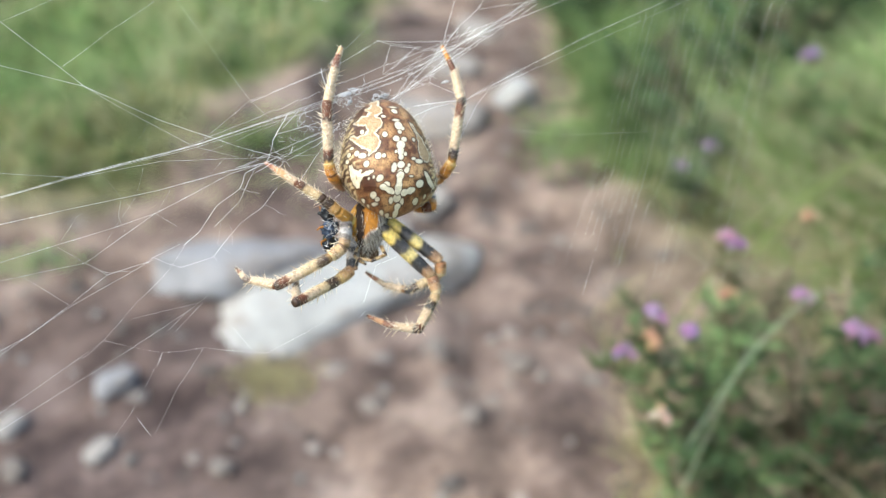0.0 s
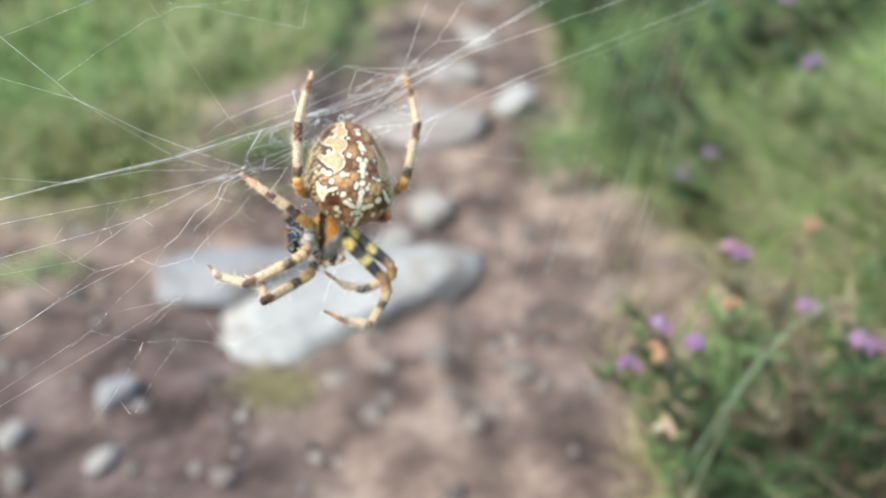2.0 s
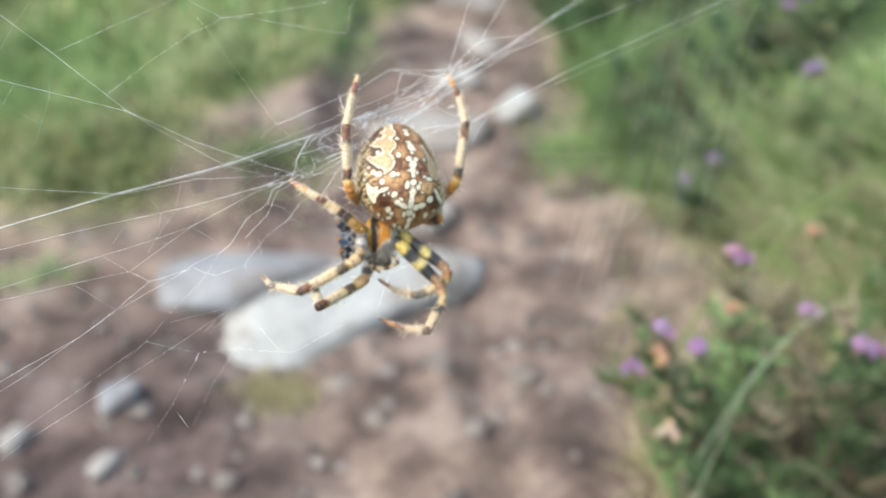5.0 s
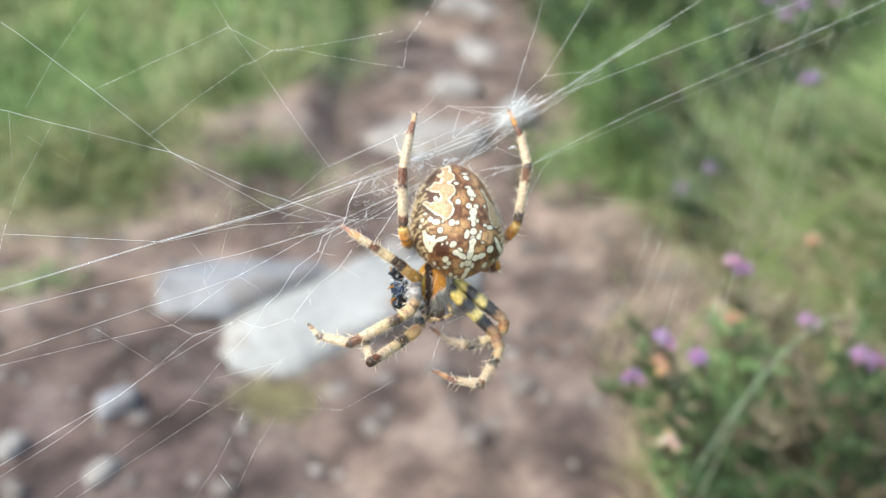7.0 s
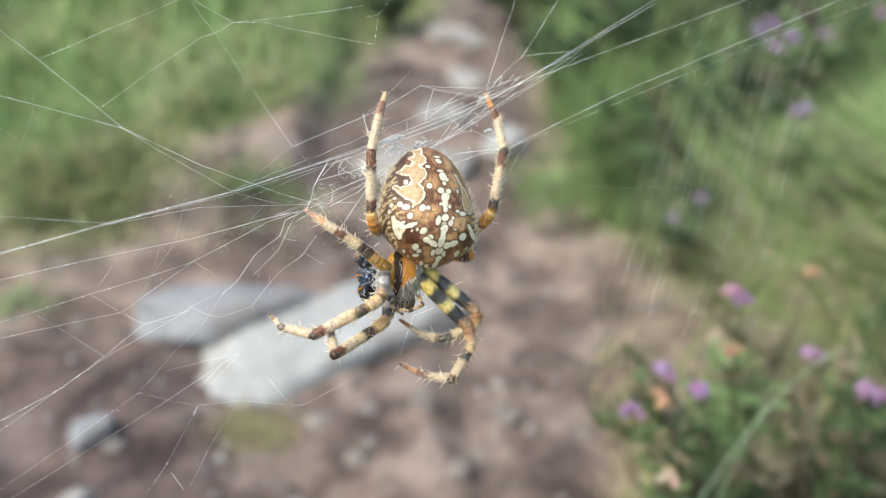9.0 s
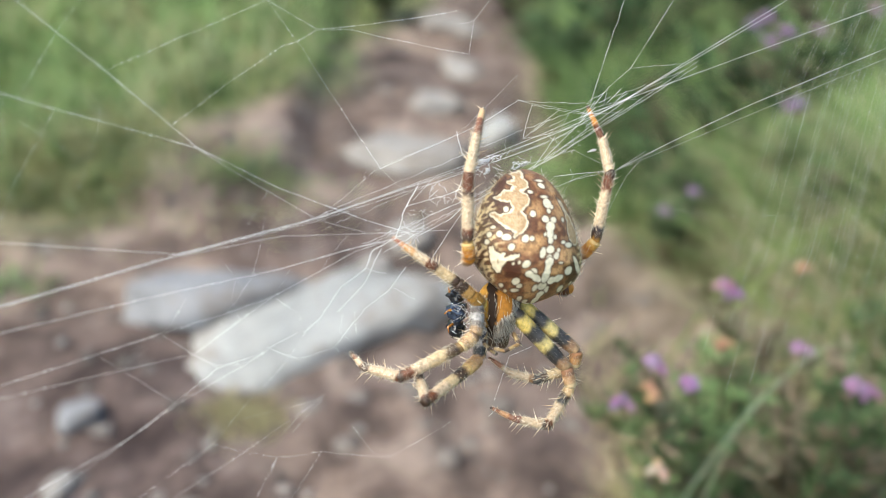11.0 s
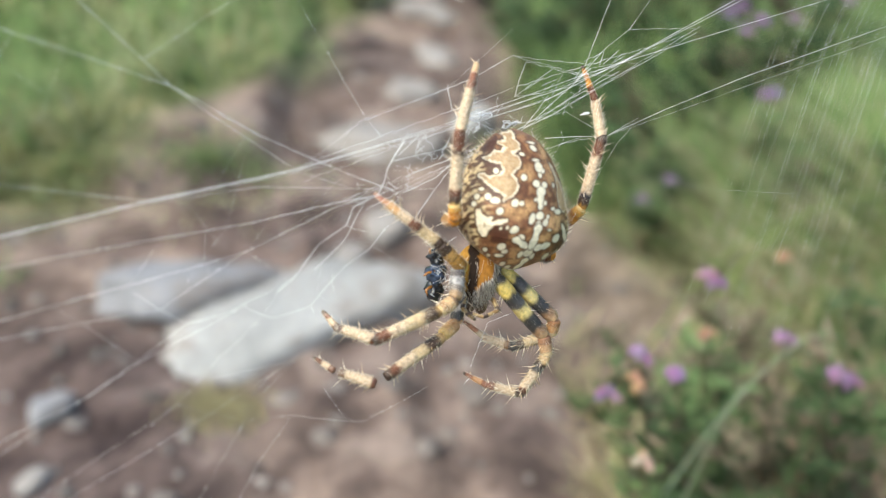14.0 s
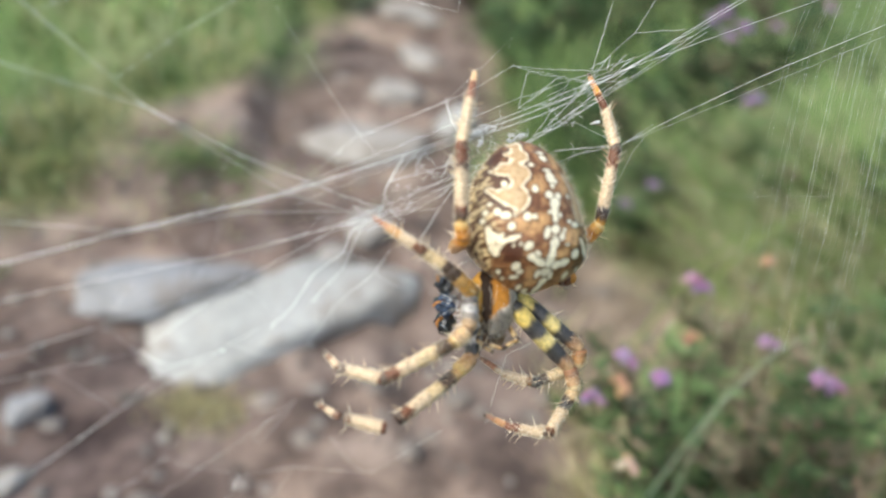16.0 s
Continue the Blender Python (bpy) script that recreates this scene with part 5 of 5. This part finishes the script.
PURPLE, PINK, ORANGE = (0.385, 0.25, 0.41), (0.44, 0.29, 0.4), (0.48, 0.31, 0.21)
DEEP = [(0.085, 0.155, 0.068), (0.065, 0.115, 0.055), (0.12, 0.2, 0.09), (0.17, 0.24, 0.11), (0.17, 0.14, 0.095)]
LIGHT = [(0.26, 0.35, 0.16), (0.34, 0.4, 0.2), (0.19, 0.28, 0.12), (0.44, 0.42, 0.28), (0.34, 0.29, 0.2)]
MIXED = [(0.12, 0.185, 0.08), (0.16, 0.24, 0.1), (0.23, 0.3, 0.14), (0.1, 0.155, 0.07), (0.26, 0.2, 0.14), (0.34, 0.28, 0.2), (0.12, 0.18, 0.08), (0.15, 0.21, 0.085)]
bush = "green and brown heather bush with small purple bell flowers"
heather(0.116, 0.245, 0.15, 0.034, 1, bush, MIXED, [((0.08, 0.212, 0.181), PURPLE), ((0.073, 0.216, 0.183), PURPLE), ((0.066, 0.213, 0.174), PURPLE), ((0.0725, 0.214, 0.1765), ORANGE)], 17, 70)
heather(0.142, 0.245, 0.15, 0.04, 2, bush, MIXED, [((0.126, 0.222, 0.17), PURPLE), ((0.1225, 0.222, 0.172), PURPLE), ((0.112, 0.23, 0.176), PURPLE)], 19, 80)
heather(0.124, 0.285, 0.12, 0.03, 3, bush, LIGHT + MIXED[4:6], [((0.098, 0.251, 0.18), PINK), ((0.1005, 0.25, 0.1785), PURPLE), ((0.097, 0.24, 0.17), ORANGE), ((0.13, 0.275, 0.17), ORANGE)], 14, 70)
heather(0.165, 0.515, 0.075, 0.045, 4, "dark green heather bush with faded purple flowers", DEEP, [((0.145, 0.466, 0.08), PURPLE), ((0.163, 0.48, 0.084), PURPLE), ((0.15, 0.47, 0.076), PINK)], 24)
heather(0.21, 0.46, 0.1, 0.045, 5, bush, LIGHT + DEEP[2:4], [((0.221, 0.517, 0.12), PURPLE), ((0.204, 0.472, 0.14), PURPLE)], 16, 80)
heather(0.102, 0.225, 0.1, 0.018, 6, "low heather sprig with a pinkish flower", MIXED, [((0.074, 0.204, 0.162), (0.6, 0.42, 0.35))], 6, 50)
heather(0.27, 0.62, 0.12, 0.07, 7, bush, DEEP + LIGHT[:3], [((0.236, 0.583, 0.14), PURPLE), ((0.22, 0.565, 0.14), PURPLE), ((0.259, 0.589, 0.14), PINK), ((0.221, 0.6, 0.14), PURPLE), ((0.23, 0.605, 0.142), PURPLE), ((0.314, 0.638, 0.14), PINK)], 22, 110)
for k, (x, y, h, s, tone) in enumerate(((0.17, 0.62, 0.08, 0.05, DEEP), (0.23, 0.6, 0.1, 0.06, DEEP), (0.13, 0.82, 0.08, 0.05, DEEP), (0.2, 0.82, 0.12, 0.08, DEEP), (0.3, 0.8, 0.14, 0.09, DEEP),
                                        (0.1, 1.02, 0.08, 0.06, DEEP), (0.22, 1.05, 0.12, 0.09, DEEP), (0.36, 1.0, 0.18, 0.1, DEEP), (-0.04, 1.0, 0.05, 0.035, DEEP), (0.27, 0.4, 0.1, 0.05, LIGHT), (0.2, 0.29, 0.11, 0.045, MIXED))):
    heather(x, y, h, s, 20 + k, "dense %s heather without flowers on the verge" % {id(DEEP): "dark green", id(LIGHT): "yellowish green", id(MIXED): "green and brown"}[id(tone)], tone, [], 24, 110)


def long_blade(label, pts, width, tone):
    """A single long arching grass blade rooted in the verge."""
    b = Build()
    p = [Vector(q) for q in pts]
    path = []
    for k in range(15):
        s = k / 14
        path.append(p[0] * (1 - s) ** 2 + p[1] * 2 * s * (1 - s) + p[2] * s * s)
    d = (p[2] - p[0]).normalized()
    across = d.cross(Vector((0.1, -0.8, 0.6))).normalized()
    b.blade(path, [width * (1 - 0.9 * (k / 14) ** 2) for k in range(15)], across, tone)
    return tagged(part("grass_blade", b, PLANT), label=label, category="grass", group="long grass blades on the verge")


long_blade("pale green blade bending over the heather", ((0.078, 0.24, 0.03), (0.085, 0.19, 0.24), (0.125, 0.224, 0.176)), 0.0004, (0.46, 0.54, 0.36))
long_blade("straight pale grass blade leaning on the heather", ((0.066, 0.2, 0.03), (0.075, 0.19, 0.15), (0.094, 0.206, 0.195)), 0.0004, (0.42, 0.47, 0.3))
long_blade("yellow green blade arching over the verge", ((0.128, 0.38, 0.03), (0.15, 0.35, 0.17), (0.172, 0.3, 0.15)), 0.001, (0.34, 0.4, 0.15))
long_blade("yellow green blade arching outward", ((0.13, 0.36, 0.03), (0.155, 0.34, 0.19), (0.19, 0.29, 0.17)), 0.0012, (0.34, 0.4, 0.15))

spider, FRONT_LEG = make_spider()
prey = make_prey()
web = make_web()

SWAY = [  # the web swings in the wind and carries spider and fly: seconds, place, turn
    (0, 0.02290, 0.13614, 0.26425, 53.88, 0.14, 0.67),
    (0.1, 0.02775, 0.13596, 0.26110, 53.97, 0.21, 0.68),
    (0.2, 0.02977, 0.13242, 0.26286, 53.81, -0.03, 0.65),
    (0.3, 0.02595, 0.13703, 0.26074, 53.65, -0.26, 0.63),
    (0.4, 0.02342, 0.13761, 0.26116, 53.48, -0.49, 0.60),
    (0.5, 0.02448, 0.13627, 0.26209, 52.79, -1.32, 0.49),
    (0.6, 0.02853, 0.13485, 0.26347, 53.51, -0.61, 0.57),
    (0.7, 0.02746, 0.13591, 0.26254, 53.71, -0.49, 0.56),
    (0.8, 0.02482, 0.13776, 0.26231, 53.90, -0.37, 0.56),
    (0.9, 0.02603, 0.13554, 0.26305, 54.08, -0.26, 0.53),
    (1, 0.02671, 0.13321, 0.26377, 53.95, -0.67, 0.39),
    (1.1, 0.02623, 0.14092, 0.25923, 54.72, 0.24, 0.49),
    (1.2, 0.02455, 0.13808, 0.26129, 55.17, 0.64, 0.49),
    (1.3, 0.02655, 0.13815, 0.26096, 55.61, 1.03, 0.48),
    (1.4, 0.02735, 0.13670, 0.26182, 56.06, 1.42, 0.49),
    (1.5, 0.02368, 0.13717, 0.26337, 56.82, 1.76, 0.46),
    (1.6, 0.02128, 0.14545, 0.25767, 56.71, 2.34, 0.89),
    (1.7, 0.02489, 0.13981, 0.26125, 56.92, 2.86, 1.27),
    (1.8, 0.02821, 0.13427, 0.26200, 57.14, 3.37, 1.65),
    (1.9, 0.02367, 0.14129, 0.26055, 57.36, 3.89, 2.04),
    (2, 0.01660, 0.14548, 0.25957, 58.12, 5.05, 2.87),
    (2.1, 0.01389, 0.15336, 0.25603, 57.29, 3.84, 2.03),
    (2.2, 0.01898, 0.14845, 0.25779, 56.99, 3.28, 1.61),
    (2.3, 0.03097, 0.13121, 0.26099, 56.69, 2.71, 1.20),
    (2.4, 0.02877, 0.13577, 0.26090, 56.40, 2.15, 0.77),
    (2.5, 0.01809, 0.14279, 0.26296, 56.23, 1.53, 0.18),
    (2.6, 0.01674, 0.15228, 0.25582, 56.13, 1.70, 0.59),
    (2.7, 0.02589, 0.13703, 0.26101, 56.16, 1.80, 0.84),
    (2.8, 0.02787, 0.13621, 0.25888, 56.17, 1.91, 1.08),
    (2.9, 0.02077, 0.14472, 0.25807, 56.18, 2.03, 1.31),
    (3, 0.01858, 0.14135, 0.25917, 56.27, 2.23, 1.72),
    (3.1, 0.02318, 0.14062, 0.25698, 56.10, 1.94, 1.51),
    (3.2, 0.02509, 0.13674, 0.26248, 56.02, 1.76, 1.48),
    (3.3, 0.02674, 0.13845, 0.25797, 55.94, 1.59, 1.46),
    (3.4, 0.02689, 0.13703, 0.26130, 55.86, 1.40, 1.44),
    (3.5, 0.02751, 0.13486, 0.26078, 55.78, 0.96, 1.57),
    (3.6, 0.02722, 0.13623, 0.26230, 55.59, 1.33, 1.69),
    (3.7, 0.02420, 0.13986, 0.25993, 55.40, 1.46, 1.97),
    (3.8, 0.02183, 0.14223, 0.25969, 55.20, 1.58, 2.25),
    (3.9, 0.02162, 0.14190, 0.25956, 55.02, 1.71, 2.53),
    (4, 0.02351, 0.13647, 0.26247, 54.66, 1.84, 3.23),
    (4.1, 0.02171, 0.14255, 0.25909, 54.79, 1.77, 2.68),
    (4.2, 0.01934, 0.14519, 0.25921, 54.75, 1.69, 2.59),
    (6.3, 0.02674, 0.14056, 0.26148, 54.25, 0.20, 0.72),
    (6.4, 0.02654, 0.14032, 0.26078, 54.20, 0.11, 0.63),
    (6.5, 0.02827, 0.13661, 0.26149, 53.61, -0.38, 0.46),
    (6.6, 0.02813, 0.13938, 0.25962, 54.58, 0.33, 0.58),
    (6.7, 0.02569, 0.14081, 0.25954, 55.02, 0.63, 0.63),
    (6.8, 0.02569, 0.14019, 0.25939, 55.45, 0.91, 0.68),
    (6.9, 0.02815, 0.13732, 0.26071, 55.89, 1.17, 0.74),
    (7, 0.02686, 0.13644, 0.26076, 56.32, 1.42, 0.81),
    (7.1, 0.02284, 0.14830, 0.25013, 55.78, 0.87, 0.98),
    (7.2, 0.00997, 0.16848, 0.25360, 55.25, 0.28, 1.23),
    (7.3, 0.00675, 0.16177, 0.26112, 54.75, -0.32, 1.52),
    (7.4, 0.01783, 0.14733, 0.26277, 54.26, -0.90, 1.82),
    (7.5, 0.03090, 0.13269, 0.26706, 53.09, -1.94, 2.27),
    (7.6, 0.03137, 0.13656, 0.26283, 54.51, -1.04, 1.73),
    (7.7, 0.02354, 0.14353, 0.26475, 55.23, -0.60, 1.33),
    (7.8, 0.02093, 0.13722, 0.26599, 55.96, -0.13, 0.93),
    (7.9, 0.02517, 0.13892, 0.26522, 56.67, 0.36, 0.49),
    (8, 0.02771, 0.13595, 0.26342, 57.46, 0.83, -0.39),
    (8.1, 0.02353, 0.14361, 0.26513, 58.48, 1.40, 0.15),
    (8.2, 0.02205, 0.14305, 0.26173, 59.59, 1.98, 0.21),
    (8.3, 0.02771, 0.13165, 0.26475, 60.71, 2.55, 0.23),
    (8.4, 0.02620, 0.13438, 0.26884, 61.84, 3.11, 0.23),
    (8.5, 0.02330, 0.14252, 0.26225, 64.36, 4.40, 0.02),
    (8.6, 0.02738, 0.13694, 0.26480, 62.12, 3.17, 0.32),
    (8.7, 0.03462, 0.13257, 0.26188, 61.23, 2.69, 0.43),
    (8.8, 0.03037, 0.13420, 0.26295, 60.32, 2.19, 0.55),
    (8.9, 0.02592, 0.14432, 0.25916, 59.36, 1.68, 0.72),
    (9, 0.02364, 0.14076, 0.26172, 58.35, 1.42, 1.07),
    (9.1, 0.02639, 0.14041, 0.26073, 58.35, 1.07, 0.83),
    (9.2, 0.02273, 0.14684, 0.25798, 58.36, 0.97, 0.74),
    (11.3, 0.03329, 0.13167, 0.26564, 57.96, 0.24, -0.10),
    (11.4, 0.02972, 0.13381, 0.26769, 57.95, 0.14, -0.19),
    (11.5, 0.02870, 0.13397, 0.26890, 58.10, 0.40, -0.39),
    (11.6, 0.03276, 0.13076, 0.26950, 57.71, -0.30, -0.50),
    (11.7, 0.03286, 0.13267, 0.26865, 57.48, -0.64, -0.71),
    (11.8, 0.02932, 0.13669, 0.26710, 57.27, -0.98, -0.96),
    (11.9, 0.03112, 0.13617, 0.26595, 57.05, -1.31, -1.20),
    (12, 0.03136, 0.13219, 0.26708, 56.75, -1.51, -1.66),
    (12.1, 0.02918, 0.13557, 0.26584, 57.24, -1.16, -1.26),
    (12.2, 0.02929, 0.13382, 0.26694, 57.64, -0.67, -1.06),
    (12.3, 0.03108, 0.13163, 0.26772, 58.03, -0.16, -0.83),
    (12.4, 0.03085, 0.13302, 0.26788, 58.41, 0.37, -0.59),
    (12.5, 0.02694, 0.13558, 0.26588, 59.22, 1.76, -0.15),
    (12.6, 0.02578, 0.13743, 0.26452, 58.59, 0.62, -0.60),
    (12.7, 0.02856, 0.13359, 0.26723, 58.38, 0.30, -0.87),
    (12.8, 0.02796, 0.13479, 0.26543, 58.19, -0.01, -1.13),
    (12.9, 0.02592, 0.13864, 0.26632, 58.01, -0.33, -1.39),
    (13, 0.02577, 0.13661, 0.26608, 58.11, -0.26, -1.78),
    (13.1, 0.02860, 0.13503, 0.26615, 57.70, -0.49, -1.59),
    (13.2, 0.02811, 0.13580, 0.26283, 57.55, -0.33, -1.54),
    (13.3, 0.02682, 0.13599, 0.26286, 57.41, -0.16, -1.51),
    (13.4, 0.02976, 0.13221, 0.26237, 57.26, 0.01, -1.49),
    (13.5, 0.03027, 0.13225, 0.26336, 57.16, 0.82, -1.57),
    (13.6, 0.02743, 0.13812, 0.26210, 57.78, 0.84, -1.14),
    (13.7, 0.02530, 0.13882, 0.26454, 58.43, 1.50, -0.79),
    (13.8, 0.02835, 0.13362, 0.26573, 59.08, 2.18, -0.40),
    (13.9, 0.03244, 0.13200, 0.26587, 59.75, 2.86, 0.01),
    (14, 0.03084, 0.13355, 0.26509, 61.37, 4.81, 0.97),
    (14.1, 0.03092, 0.14141, 0.26305, 60.02, 3.27, 0.20),
    (14.2, 0.03373, 0.13583, 0.26699, 59.66, 2.95, 0.05),
    (14.3, 0.03824, 0.13068, 0.26965, 59.30, 2.59, -0.06),
    (14.4, 0.03984, 0.12797, 0.26995, 58.97, 2.24, -0.23),
    (14.5, 0.03684, 0.12988, 0.26743, 59.05, 2.87, -0.56),
    (14.6, 0.03541, 0.13317, 0.26542, 58.80, 2.25, -0.15),
    (14.7, 0.03368, 0.13106, 0.26615, 58.94, 2.56, 0.21),
    (14.8, 0.03742, 0.12965, 0.26583, 59.07, 2.84, 0.56),
    (14.9, 0.03626, 0.13081, 0.26559, 59.17, 3.12, 0.90),
    (15, 0.03011, 0.13290, 0.26690, 59.75, 4.77, 1.71),
    (15.1, 0.02881, 0.13650, 0.26354, 59.42, 3.12, 1.20),
    (15.2, 0.03230, 0.12970, 0.26674, 59.51, 2.88, 1.10),
    (15.3, 0.03582, 0.12904, 0.26596, 59.59, 2.65, 0.96),
    (15.4, 0.03062, 0.13341, 0.26814, 59.69, 2.42, 0.80),
    (15.5, 0.02889, 0.13382, 0.26581, 60.62, 3.30, 1.16),
    (15.6, 0.03288, 0.12910, 0.26627, 58.98, 1.72, 0.59),
    (15.7, 0.03427, 0.12637, 0.26688, 58.11, 1.26, 0.54),
    (15.8, 0.02897, 0.13581, 0.26391, 57.24, 0.77, 0.51),
    (15.9, 0.02698, 0.13752, 0.26325, 56.36, 0.29, 0.48),
    (16, 0.03168, 0.12842, 0.26641, 55.15, 0.49, 1.09),
]


def motions():
    for thing in (spider, web, prey):
        walk(thing, [(t, pose(x, y, z, rx, ry, rz)) for t, x, y, z, rx, ry, rz in SWAY])
    # the front leg stays folded, then unfolds towards a thread
    folded = ((-5.64, -9.02, 0.50), (-9.03, -11.00, 4.60), (-9.64, -9.71, 2.00), (-9.74, -8.53, 0.20))
    turning = ((-5.64, -9.08, 0.50), (-10.51, -11.02, 4.00), (-11.14, -9.29, 1.70), (-11.10, -7.12, 0.50))
    stretched = ((-5.64, -9.19, 0.50), (-11.00, -12.94, 3.00), (-14.37, -12.18, 2.50), (-17.01, -10.90, 1.50))
    for k in range(3):
        rows = []
        for t, j in ((0.0, folded), (12.3, folded), (13.0, turning), (13.4, stretched), (16.0, stretched)):
            rows.append((t, aim(Vector(j[k]) * MM, Vector(j[k + 1]) * MM)))
        walk(FRONT_LEG[2 + k], rows)


motions()
